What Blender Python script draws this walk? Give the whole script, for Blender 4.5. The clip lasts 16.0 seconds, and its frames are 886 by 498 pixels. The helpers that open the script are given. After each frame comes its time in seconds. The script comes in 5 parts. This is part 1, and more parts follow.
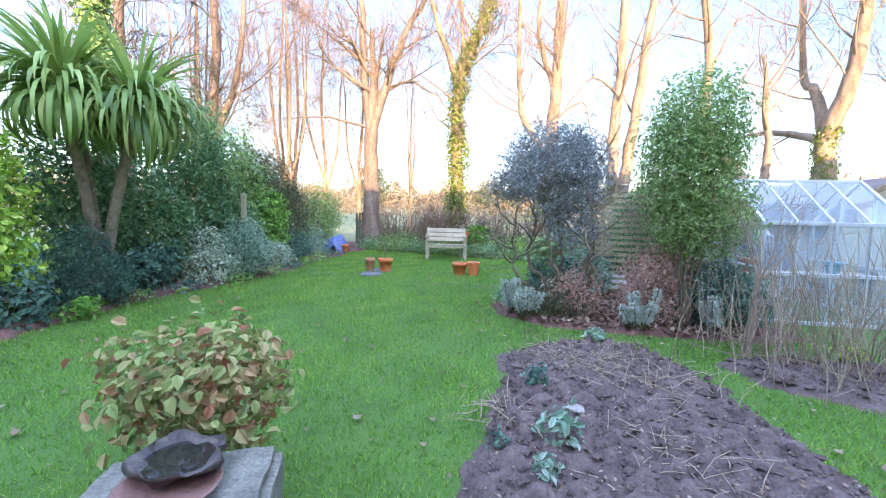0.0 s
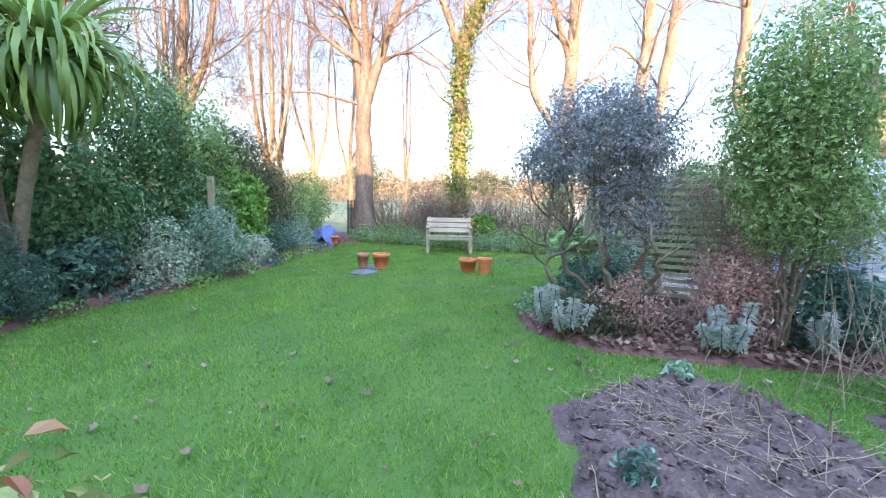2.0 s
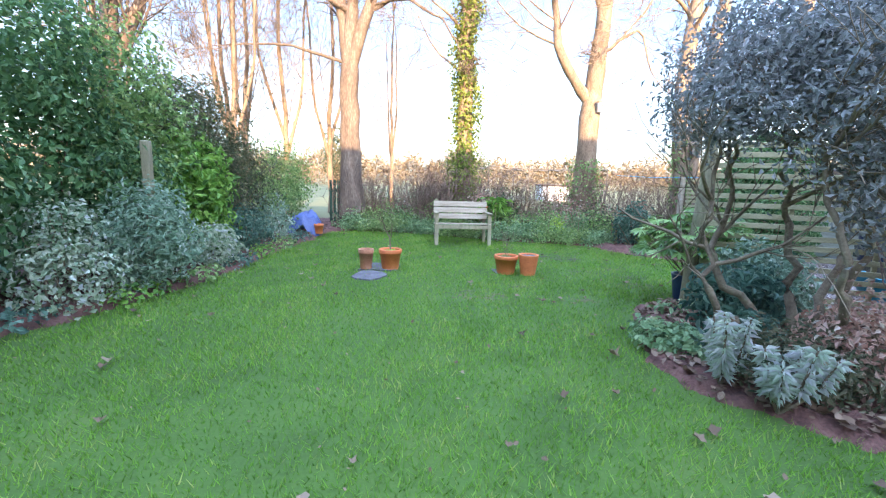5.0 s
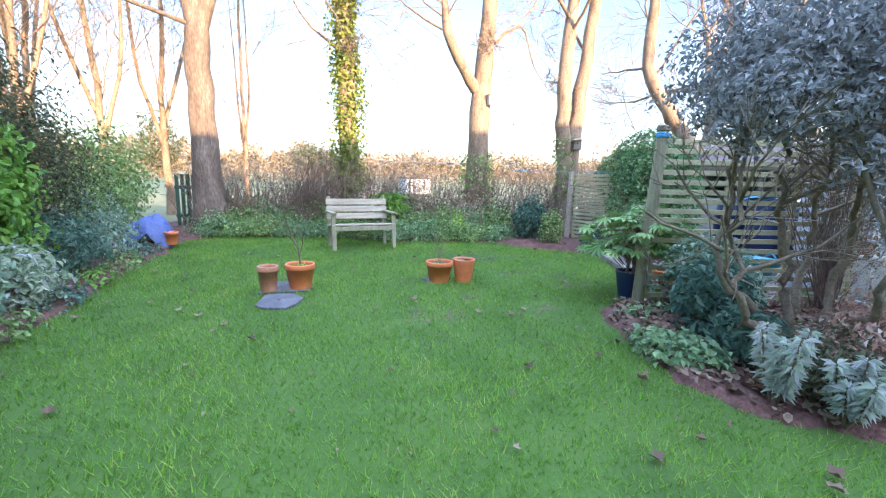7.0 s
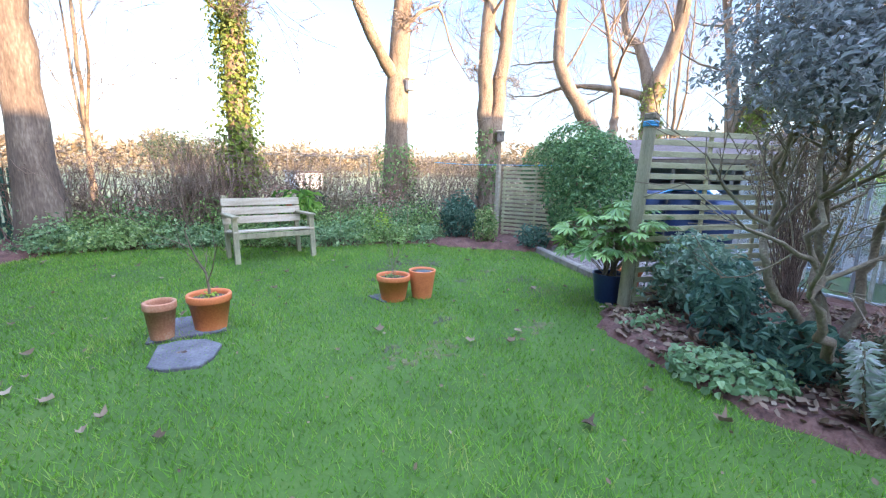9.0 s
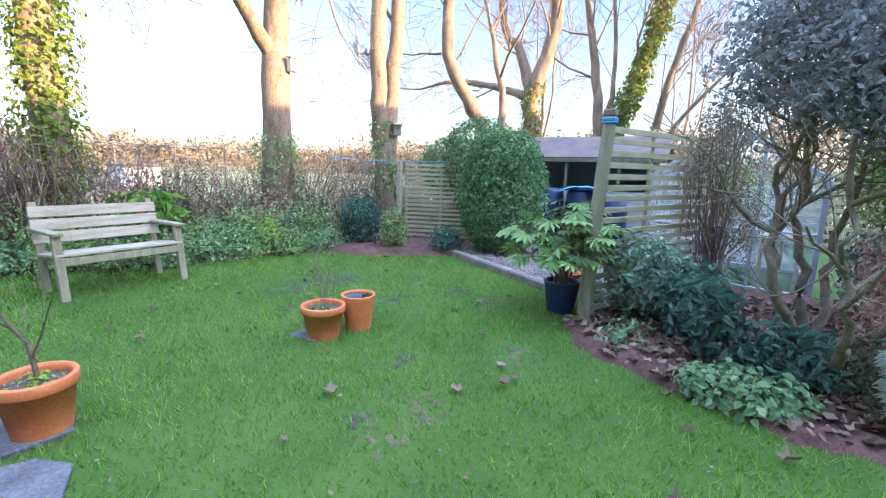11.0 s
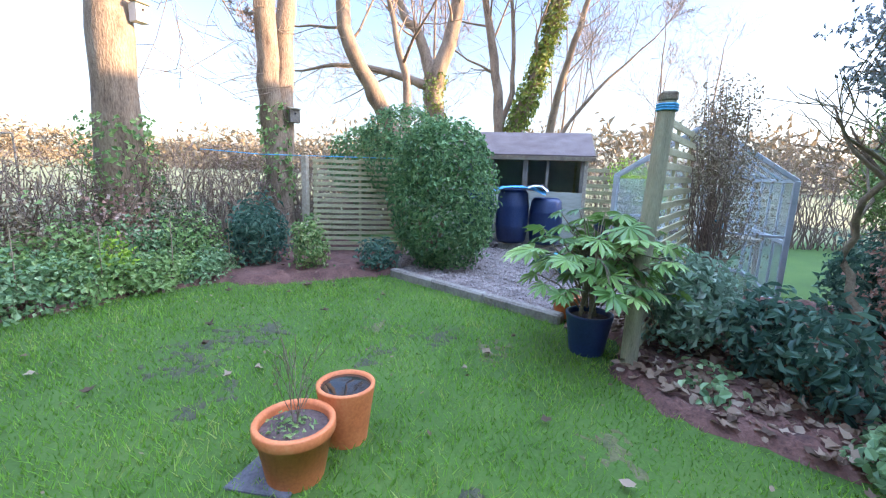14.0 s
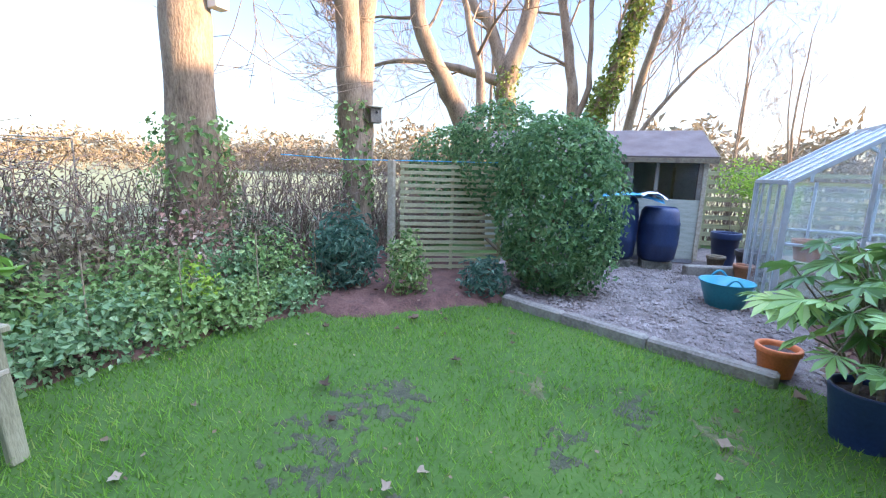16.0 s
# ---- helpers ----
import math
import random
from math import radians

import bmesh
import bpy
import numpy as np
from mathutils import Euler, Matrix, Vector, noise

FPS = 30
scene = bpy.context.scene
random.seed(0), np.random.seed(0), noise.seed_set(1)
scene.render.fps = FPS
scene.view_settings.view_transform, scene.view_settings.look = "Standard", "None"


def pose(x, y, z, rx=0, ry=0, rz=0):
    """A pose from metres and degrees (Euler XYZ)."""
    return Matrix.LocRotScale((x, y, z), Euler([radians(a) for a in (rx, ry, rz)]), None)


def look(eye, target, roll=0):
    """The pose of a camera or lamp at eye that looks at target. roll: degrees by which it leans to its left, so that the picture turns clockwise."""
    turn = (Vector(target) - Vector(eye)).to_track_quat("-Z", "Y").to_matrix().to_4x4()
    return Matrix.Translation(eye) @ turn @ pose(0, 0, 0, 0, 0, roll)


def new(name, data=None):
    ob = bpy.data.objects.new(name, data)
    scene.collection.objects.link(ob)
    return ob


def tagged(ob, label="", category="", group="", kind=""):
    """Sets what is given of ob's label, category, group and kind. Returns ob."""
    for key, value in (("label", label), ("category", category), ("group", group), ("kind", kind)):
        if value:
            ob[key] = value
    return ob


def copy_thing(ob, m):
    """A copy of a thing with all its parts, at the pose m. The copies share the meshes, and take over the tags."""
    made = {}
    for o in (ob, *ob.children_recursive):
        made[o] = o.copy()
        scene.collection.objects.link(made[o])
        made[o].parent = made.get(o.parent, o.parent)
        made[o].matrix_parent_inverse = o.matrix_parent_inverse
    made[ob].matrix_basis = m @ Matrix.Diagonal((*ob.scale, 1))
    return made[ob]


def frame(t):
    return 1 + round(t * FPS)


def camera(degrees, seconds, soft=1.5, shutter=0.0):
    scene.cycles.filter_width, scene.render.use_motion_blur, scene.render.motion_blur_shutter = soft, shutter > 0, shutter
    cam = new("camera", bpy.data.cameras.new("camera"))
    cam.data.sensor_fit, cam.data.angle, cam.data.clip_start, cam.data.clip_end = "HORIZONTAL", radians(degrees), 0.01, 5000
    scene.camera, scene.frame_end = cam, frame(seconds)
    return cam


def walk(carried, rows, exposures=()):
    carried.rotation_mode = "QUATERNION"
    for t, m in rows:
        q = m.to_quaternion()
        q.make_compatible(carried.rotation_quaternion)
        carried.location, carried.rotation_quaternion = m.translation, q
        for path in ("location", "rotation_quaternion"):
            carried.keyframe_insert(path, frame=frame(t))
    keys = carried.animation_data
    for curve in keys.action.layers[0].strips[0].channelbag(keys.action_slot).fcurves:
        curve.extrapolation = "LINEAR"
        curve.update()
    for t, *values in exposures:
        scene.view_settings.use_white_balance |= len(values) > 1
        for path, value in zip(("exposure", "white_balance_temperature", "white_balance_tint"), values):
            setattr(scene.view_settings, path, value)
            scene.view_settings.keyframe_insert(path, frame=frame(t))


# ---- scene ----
cam = camera(92.5, 16.0, soft=1.2)
METRES, EYE, TILT, LEAN, TURN = 10.0, 1.4, -5.5, -1.3, 0.0
ROWS = [
    (0.0, 0.0, 0.0, 0.0, 0.0, -0.0, 0.0),
    (0.5, -0.0067, 0.0327, 0.0034, -0.39, -0.38, -0.02),
    (1.0, -0.0095, 0.0676, 0.0052, -0.6, -0.81, -0.02),
    (1.5, -0.0143, 0.1001, 0.0074, -0.76, -1.2, 0.01),
    (2.0, -0.0226, 0.1308, 0.0103, -0.92, -1.62, 0.0),
    (2.5, -0.0285, 0.165, 0.011, -1.01, -2.05, -0.01),
    (3.0, -0.0357, 0.1993, 0.008, -1.14, -2.5, -0.02),
    (5.5, -0.1233, 0.3533, 0.0218, -8.53, -4.21, 0.28),
    (6.0, -0.1431, 0.3789, 0.0245, -14.82, -4.51, 0.85),
    (6.5, -0.159, 0.4086, 0.0295, -20.4, -4.87, 1.45),
    (7.0, -0.175, 0.4339, 0.0328, -24.92, -5.25, 1.92),
    (7.5, -0.1838, 0.4619, 0.033, -29.52, -5.64, 2.33),
    (8.0, -0.1915, 0.493, 0.0361, -33.09, -5.99, 2.63),
    (10.5, -0.1901, 0.6309, 0.053, -53.13, -8.15, 3.59),
    (11.0, -0.1811, 0.6551, 0.055, -58.44, -8.59, 3.65),
    (11.5, -0.1735, 0.6725, 0.059, -64.55, -9.07, 3.66),
    (12.0, -0.159, 0.6964, 0.0602, -68.84, -9.46, 3.68),
    (12.5, -0.1476, 0.7275, 0.0613, -70.84, -9.63, 3.71),
    (13.0, -0.1369, 0.7509, 0.0658, -72.47, -9.89, 3.72),
    (13.5, -0.1185, 0.7758, 0.0669, -74.29, -10.1, 3.84),
    (14.0, -0.1048, 0.799, 0.0675, -76.68, -10.32, 3.71),
    (14.5, -0.0888, 0.828, 0.0698, -78.39, -10.56, 3.73),
    (15.0, -0.0705, 0.8581, 0.0742, -79.75, -10.75, 3.54),
    (15.5, -0.0565, 0.887, 0.0773, -79.37, -10.66, 3.55),
    (16.0, -0.0439, 0.9106, 0.082, -72.77, -10.09, 4.1),
]
walk(cam, [(t, pose(0, 0, EYE, TILT, LEAN, TURN) @ pose(METRES * x, METRES * y, METRES * z, 90 + pitch, roll, yaw)) for t, x, y, z, yaw, pitch, roll in ROWS],
     exposures=[(0.0, 3.02, 6750, 19), (16.0, 3.02, 6750, 19)])

# ---------------------------------------------------------------- light
SUN_EL, SUN_AZ = radians(14), radians(172)          # azimuth clockwise from +y: behind the first view
world = bpy.data.worlds.new("sky")
scene.world = world
world.use_nodes = True
wn = world.node_tree.nodes
sky = wn.new("ShaderNodeTexSky")
sky.sky_type, sky.sun_disc, sky.sun_elevation, sky.sun_rotation = "NISHITA", False, SUN_EL, SUN_AZ
sky.air_density, sky.dust_density, sky.ozone_density = 1.0, 1.2, 1.3
wl = world.node_tree.links
up, sep, lift = wn.new("ShaderNodeTexCoord"), wn.new("ShaderNodeSeparateXYZ"), wn.new("ShaderNodeMath")
lift.operation = "MULTIPLY_ADD"                     # added gain to light the shaded garden: sky brighter overhead than at the horizon
lift.inputs[1].default_value, lift.inputs[2].default_value = 5.0, 0.42
bow = wn.new("ShaderNodeMath")
bow.operation = "POWER"
bow.inputs[1].default_value, bow.use_clamp = 3.3, True
mul = wn.new("ShaderNodeVectorMath")
mul.operation = "MULTIPLY"
wl.new(up.outputs["Generated"], sep.inputs[0]), wl.new(sep.outputs[2], bow.inputs[0]), wl.new(bow.outputs[0], lift.inputs[0])
wl.new(sky.outputs[0], mul.inputs[0]), wl.new(lift.outputs[0], mul.inputs[1])
mist = wn.new("ShaderNodeValToRGB")                 # pale haze takes the yellow out of the low sky
for at_z, tint in ((0.2, (0.92, 0.91, 0.97, 1)), (0.46, (0.60, 0.73, 0.96, 1)), (0.85, (0.95, 0.96, 1.0, 1))):
    mist.color_ramp.elements.new(at_z).color = tint
mist.color_ramp.elements[0].color, mist.color_ramp.elements[-1].color = (0.66, 0.73, 0.97, 1), (0.95, 0.96, 1.0, 1)
pale = wn.new("ShaderNodeVectorMath")
pale.operation = "MULTIPLY"
wl.new(sep.outputs[2], mist.inputs[0]), wl.new(mul.outputs[0], pale.inputs[0]), wl.new(mist.outputs[0], pale.inputs[1])
wl.new(pale.outputs[0], wn["Background"].inputs[0])
wn["Background"].inputs[1].default_value = 0.15
sun = new("sun", bpy.data.lights.new("sun", "SUN"))
sun.data.energy, sun.data.angle, sun.data.color = 2.0, radians(0.5), (1.0, 0.76, 0.50)
sdir = Vector((math.sin(SUN_AZ) * math.cos(SUN_EL), math.cos(SUN_AZ) * math.cos(SUN_EL), math.sin(SUN_EL)))
sun.matrix_world = look(sdir * 60, (0, 0, 0))

# ---------------------------------------------------------------- materials
def nodes_of(name):
    m = bpy.data.materials.new(name)
    m.use_nodes = True
    t = m.node_tree
    return m, t.nodes, t.links, t.nodes["Principled BSDF"]


def ramp(nodes, stops):
    r = nodes.new("ShaderNodeValToRGB")
    while len(r.color_ramp.elements) < len(stops):
        r.color_ramp.elements.new(0.5)
    for e, (p, c) in zip(r.color_ramp.elements, stops):
        e.position, e.color = p, (*c, 1)
    return r


def mat(name, c1, c2, scale=6.0, fine=60.0, rough=0.8, bump=0.3, metal=0.0, stretch=(1, 1, 1), c3=None):
    """A surface mottled at two scales, with fine relief."""
    m, n, l, b = nodes_of(name)
    tc, mp = n.new("ShaderNodeTexCoord"), n.new("ShaderNodeMapping")
    mp.inputs["Scale"].default_value = stretch
    l.new(tc.outputs["Object"], mp.inputs[0])
    a, f = n.new("ShaderNodeTexNoise"), n.new("ShaderNodeTexNoise")
    a.inputs["Scale"].default_value, f.inputs["Scale"].default_value = scale, fine
    a.inputs["Detail"].default_value = f.inputs["Detail"].default_value = 5
    l.new(mp.outputs[0], a.inputs[0]), l.new(mp.outputs[0], f.inputs[0])
    mix = n.new("ShaderNodeMath")
    mix.operation = "MULTIPLY_ADD"
    mix.inputs[1].default_value = 0.45
    half = n.new("ShaderNodeMath")
    half.operation = "MULTIPLY"
    half.inputs[1].default_value = 0.55
    l.new(a.outputs[0], half.inputs[0]), l.new(f.outputs[0], mix.inputs[0]), l.new(half.outputs[0], mix.inputs[2])
    r = ramp(n, [(0.34, c1), (0.52, c2), (0.7, c3 or c2)])
    l.new(mix.outputs[0], r.inputs[0]), l.new(r.outputs[0], b.inputs["Base Color"])
    b.inputs["Roughness"].default_value, b.inputs["Metallic"].default_value = rough, metal
    bp = n.new("ShaderNodeBump")
    bp.inputs["Strength"].default_value, bp.inputs["Distance"].default_value = bump, 0.02
    l.new(mix.outputs[0], bp.inputs["Height"]), l.new(bp.outputs[0], b.inputs["Normal"])
    return m


def leafmat(name, stops, rough=0.5, through_light=0.4):
    """Leaves: each leaf takes its own tone; some light passes through."""
    m, n, l, b = nodes_of(name)
    at = n.new("ShaderNodeAttribute")
    at.attribute_name = "tone"
    no = n.new("ShaderNodeTexNoise")
    no.inputs["Scale"].default_value = 1.7
    add = n.new("ShaderNodeMath")
    add.operation = "MULTIPLY_ADD"
    add.inputs[1].default_value, add.inputs[2].default_value = 0.5, -0.25
    s = n.new("ShaderNodeMath")
    tc = n.new("ShaderNodeTexCoord")
    l.new(tc.outputs["Object"], no.inputs[0])
    l.new(no.outputs[0], add.inputs[0]), l.new(add.outputs[0], s.inputs[0]), l.new(at.outputs["Fac"], s.inputs[1])
    stops = [tuple(min(0.6, 1.65 * v) for v in c) for c in stops]
    k = len(stops) - 1
    r = ramp(n, [(i / k, c) for i, c in enumerate(stops)])
    l.new(s.outputs[0], r.inputs[0]), l.new(r.outputs[0], b.inputs["Base Color"])
    b.inputs["Roughness"].default_value = rough
    tr, mx = n.new("ShaderNodeBsdfTranslucent"), n.new("ShaderNodeMixShader")
    mx.inputs[0].default_value = through_light
    l.new(r.outputs[0], tr.inputs[0])
    l.new(b.outputs[0], mx.inputs[1]), l.new(tr.outputs[0], mx.inputs[2])
    l.new(mx.outputs[0], n["Material Output"].inputs[0])
    return m


M_GRASS = mat("grass_turf", (0.036, 0.078, 0.009), (0.054, 0.115, 0.013), 1.6, 45, 0.95, 0.5, c3=(0.082, 0.13, 0.022))
M_BLADE = leafmat("grass_blade", [(0.046, 0.112, 0.010), (0.083, 0.188, 0.017), (0.122, 0.228, 0.027), (0.23, 0.245, 0.07)], 0.8, 0.5)
M_FIELD = mat("field_grass", (0.13, 0.13, 0.045), (0.20, 0.18, 0.07), 0.05, 1.5, 0.95, 0.3, c3=(0.16, 0.19, 0.06))
M_SOIL = mat("dark_soil", (0.045, 0.027, 0.022), (0.105, 0.066, 0.055), 9, 55, 0.95, 1.0, c3=(0.17, 0.112, 0.095))
M_MULCH = mat("leafy_mulch", (0.055, 0.023, 0.017), (0.14, 0.062, 0.045), 8, 50, 0.95, 1.0, c3=(0.22, 0.11, 0.08))
M_GRAVEL = mat("gravel_grit", (0.10, 0.075, 0.065), (0.20, 0.155, 0.135), 12, 90, 0.9, 1.0, c3=(0.30, 0.245, 0.215))
M_STONE = mat("gravel_stone", (0.15, 0.115, 0.10), (0.28, 0.225, 0.195), 3, 40, 0.8, 0.3, c3=(0.46, 0.39, 0.34))
# sunlit bark has the warm sunlight worked into its lighter base colour
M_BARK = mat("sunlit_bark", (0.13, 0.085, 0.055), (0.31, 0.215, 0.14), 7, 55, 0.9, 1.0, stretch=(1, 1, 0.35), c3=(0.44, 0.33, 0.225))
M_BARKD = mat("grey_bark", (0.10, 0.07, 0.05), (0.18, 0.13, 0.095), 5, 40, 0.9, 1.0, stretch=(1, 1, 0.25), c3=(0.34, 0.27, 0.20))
M_TWIG = mat("brown_twig", (0.15, 0.095, 0.07), (0.26, 0.175, 0.13), 7, 50, 0.9, 0.4, c3=(0.37, 0.27, 0.21))
M_STRAW = mat("dry_stalk", (0.20, 0.135, 0.08), (0.34, 0.245, 0.155), 7, 50, 0.8, 0.4, c3=(0.47, 0.37, 0.25))
M_STEM = mat("shrub_stem", (0.12, 0.088, 0.055), (0.22, 0.165, 0.105), 12, 60, 0.9, 0.8, c3=(0.28, 0.25, 0.15))
M_WOOD = mat("weathered_timber", (0.30, 0.24, 0.16), (0.46, 0.38, 0.27), 4, 40, 0.75, 0.4, stretch=(1, 6, 6), c3=(0.56, 0.50, 0.38))
M_WOODY = mat("greenish_timber", (0.20, 0.175, 0.10), (0.32, 0.28, 0.165), 4, 40, 0.75, 0.5, stretch=(5, 5, 0.8), c3=(0.42, 0.37, 0.24))
M_SLAT = mat("mossy_slat_timber", (0.27, 0.24, 0.13), (0.43, 0.385, 0.215), 4, 40, 0.8, 0.4, stretch=(1, 1, 6), c3=(0.54, 0.49, 0.30))
M_LOG = mat("old_sleeper_timber", (0.13, 0.11, 0.085), (0.24, 0.20, 0.16), 5, 40, 0.9, 0.8, c3=(0.31, 0.28, 0.22))
M_TERRA = mat("terracotta", (0.58, 0.135, 0.04), (0.72, 0.20, 0.065), 6, 70, 0.6, 0.15, c3=(0.76, 0.27, 0.11))
M_TERRAOLD = mat("weathered_terracotta", (0.38, 0.14, 0.07), (0.50, 0.21, 0.11), 8, 70, 0.8, 0.25, c3=(0.56, 0.32, 0.21))
M_SLATE = mat("grey_slate", (0.07, 0.066, 0.07), (0.13, 0.122, 0.128), 6, 60, 0.9, 0.5, c3=(0.22, 0.205, 0.205))
M_CONC = mat("lichened_concrete", (0.085, 0.075, 0.055), (0.18, 0.16, 0.12), 10, 70, 0.9, 1.0, c3=(0.29, 0.265, 0.215))
M_BLUE = mat("dark_blue_plastic", (0.010, 0.022, 0.062), (0.016, 0.034, 0.095), 3, 50, 0.4, 0.1, c3=(0.026, 0.05, 0.115))
M_TEAL = mat("turquoise_plastic", (0.02, 0.25, 0.33), (0.03, 0.33, 0.42), 3, 50, 0.35, 0.1)
M_TARP = mat("blue_tarpaulin", (0.045, 0.075, 0.21), (0.08, 0.125, 0.30), 5, 40, 0.45, 0.6, c3=(0.12, 0.18, 0.38))
M_BLACK = mat("black_plastic", (0.015, 0.013, 0.013), (0.035, 0.03, 0.028), 6, 60, 0.4, 0.3, c3=(0.07, 0.06, 0.05))
M_LINER = mat("rotted_liner", (0.03, 0.02, 0.016), (0.065, 0.045, 0.036), 14, 60, 0.6, 0.8, c3=(0.13, 0.09, 0.07))
M_FELT = mat("brown_roof_felt", (0.12, 0.085, 0.075), (0.18, 0.135, 0.12), 3, 120, 0.95, 0.5, c3=(0.23, 0.18, 0.16))
M_SHED = mat("grey_green_boards", (0.32, 0.32, 0.24), (0.46, 0.46, 0.36), 4, 40, 0.8, 0.3, stretch=(1, 1, 6), c3=(0.54, 0.53, 0.44))
M_SHEDIN = mat("shed_interior", (0.36, 0.37, 0.40), (0.50, 0.51, 0.54), 4, 40, 0.9, 0.2)
M_ALU = mat("dull_aluminium", (0.42, 0.45, 0.48), (0.58, 0.60, 0.62), 6, 60, 0.45, 0.1, metal=0.6)
M_WHITE = mat("pale_paint", (0.62, 0.61, 0.58), (0.76, 0.75, 0.72), 5, 60, 0.6, 0.15)
M_GREENP = mat("dark_green_paint", (0.02, 0.07, 0.045), (0.04, 0.11, 0.07), 5, 60, 0.6, 0.2)
M_RENDER = mat("house_render", (0.48, 0.45, 0.40), (0.58, 0.55, 0.50), 2, 60, 0.9, 0.3)
M_ROPE = mat("blue_rope", (0.03, 0.25, 0.45), (0.06, 0.36, 0.58), 20, 90, 0.7, 0.5)
M_WATER, _n, _l, _b = nodes_of("standing_water")
_b.inputs["Base Color"].default_value, _b.inputs["Roughness"].default_value = (0.02, 0.018, 0.015, 1), 0.03
M_PANE, _n, _l, _b = nodes_of("window_glass")
_b.inputs["Base Color"].default_value, _b.inputs["Roughness"].default_value = (0.85, 0.88, 0.88, 1), 0.03
_b.inputs["Transmission Weight"].default_value, _b.inputs["IOR"].default_value = 1.0, 1.5
M_GLASS, _n, _l, _b = nodes_of("dirty_glass")
_b.inputs["Base Color"].default_value, _b.inputs["Roughness"].default_value = (0.86, 0.90, 0.90, 1), 0.06
_b.inputs["Transmission Weight"].default_value, _b.inputs["IOR"].default_value = 0.90, 1.12
_b.inputs["Specular IOR Level"].default_value = 0.5

L_DARK = leafmat("dark_evergreen_leaf", [(0.012, 0.035, 0.014), (0.03, 0.085, 0.03), (0.05, 0.125, 0.04), (0.085, 0.17, 0.055)])
L_HEDGE = leafmat("glossy_hedge_leaf", [(0.025, 0.062, 0.025), (0.058, 0.13, 0.048), (0.10, 0.185, 0.07), (0.18, 0.27, 0.12)])
L_BRIGHT = leafmat("bright_green_leaf", [(0.04, 0.10, 0.018), (0.085, 0.19, 0.03), (0.14, 0.26, 0.045), (0.22, 0.33, 0.07)])
L_OLIVE = leafmat("olive_evergreen_leaf", [(0.055, 0.10, 0.025), (0.12, 0.19, 0.055), (0.19, 0.27, 0.09), (0.31, 0.37, 0.18)])
L_YELLOW = leafmat("yellow_green_leaf", [(0.09, 0.17, 0.02), (0.17, 0.28, 0.03), (0.27, 0.38, 0.05), (0.36, 0.45, 0.09)])
L_GREY = leafmat("grey_green_leaf", [(0.07, 0.12, 0.075), (0.13, 0.20, 0.13), (0.21, 0.29, 0.20), (0.34, 0.40, 0.30)])
L_PALE = leafmat("pale_variegated_leaf", [(0.10, 0.15, 0.08), (0.19, 0.25, 0.15), (0.34, 0.38, 0.26), (0.50, 0.50, 0.38)])
L_BLUISH = leafmat("blue_green_leaf", [(0.02, 0.05, 0.036), (0.045, 0.10, 0.07), (0.08, 0.155, 0.105), (0.15, 0.24, 0.17)])
L_PLUM = leafmat("dusky_evergreen_leaf", [(0.06, 0.07, 0.065), (0.13, 0.14, 0.128), (0.20, 0.21, 0.195), (0.30, 0.29, 0.28)])
L_BROWNG = leafmat("bronzed_conifer_leaf", [(0.03, 0.045, 0.022), (0.065, 0.08, 0.04), (0.11, 0.11, 0.06), (0.16, 0.14, 0.085)])
L_RED = leafmat("russet_leaf", [(0.17, 0.085, 0.062), (0.30, 0.165, 0.12), (0.40, 0.25, 0.19), (0.48, 0.34, 0.27)])
L_SPURGE = leafmat("silver_spurge_leaf", [(0.22, 0.28, 0.20), (0.31, 0.37, 0.28), (0.38, 0.43, 0.34), (0.45, 0.47, 0.40)])
L_IVY = leafmat("ivy_leaf", [(0.045, 0.09, 0.028), (0.105, 0.185, 0.055), (0.18, 0.265, 0.085), (0.31, 0.36, 0.15)])
# ivy copy with low sunlight tinted into the leaf colours as yellow
L_IVYSUN = leafmat("sunlit_ivy_leaf", [(0.05, 0.08, 0.012), (0.10, 0.14, 0.022), (0.17, 0.20, 0.04), (0.25, 0.26, 0.07)])
L_FALLEN = leafmat("fallen_leaf", [(0.05, 0.028, 0.016), (0.105, 0.062, 0.036), (0.155, 0.10, 0.064), (0.21, 0.155, 0.105)], 0.8, 0.1)
L_HYD = leafmat("autumn_shrub_leaf", [(0.07, 0.10, 0.025), (0.13, 0.16, 0.042), (0.19, 0.20, 0.065), (0.23, 0.17, 0.07), (0.24, 0.12, 0.055), (0.19, 0.06, 0.03)], 0.7, 0.25)
L_PALM = leafmat("strap_leaf", [(0.045, 0.085, 0.018), (0.09, 0.15, 0.03), (0.16, 0.23, 0.055), (0.28, 0.33, 0.10)], 0.5, 0.3)
L_FATSIA = leafmat("glossy_palmate_leaf", [(0.035, 0.085, 0.022), (0.085, 0.165, 0.04), (0.15, 0.24, 0.065), (0.26, 0.34, 0.12)], 0.35, 0.25)
L_VARI = leafmat("variegated_leaf", [(0.05, 0.10, 0.03), (0.10, 0.17, 0.05), (0.20, 0.26, 0.09), (0.42, 0.42, 0.18)])
L_FRESH = leafmat("fresh_green_leaf", [(0.05, 0.10, 0.045), (0.105, 0.185, 0.08), (0.17, 0.255, 0.12), (0.28, 0.35, 0.18)])
L_TWIGFAR = leafmat("far_twig_haze", [(0.12, 0.09, 0.055), (0.17, 0.13, 0.08), (0.22, 0.17, 0.11)], 0.9, 0.2)

# ---------------------------------------------------------------- mesh helpers
rng = np.random.default_rng(7)


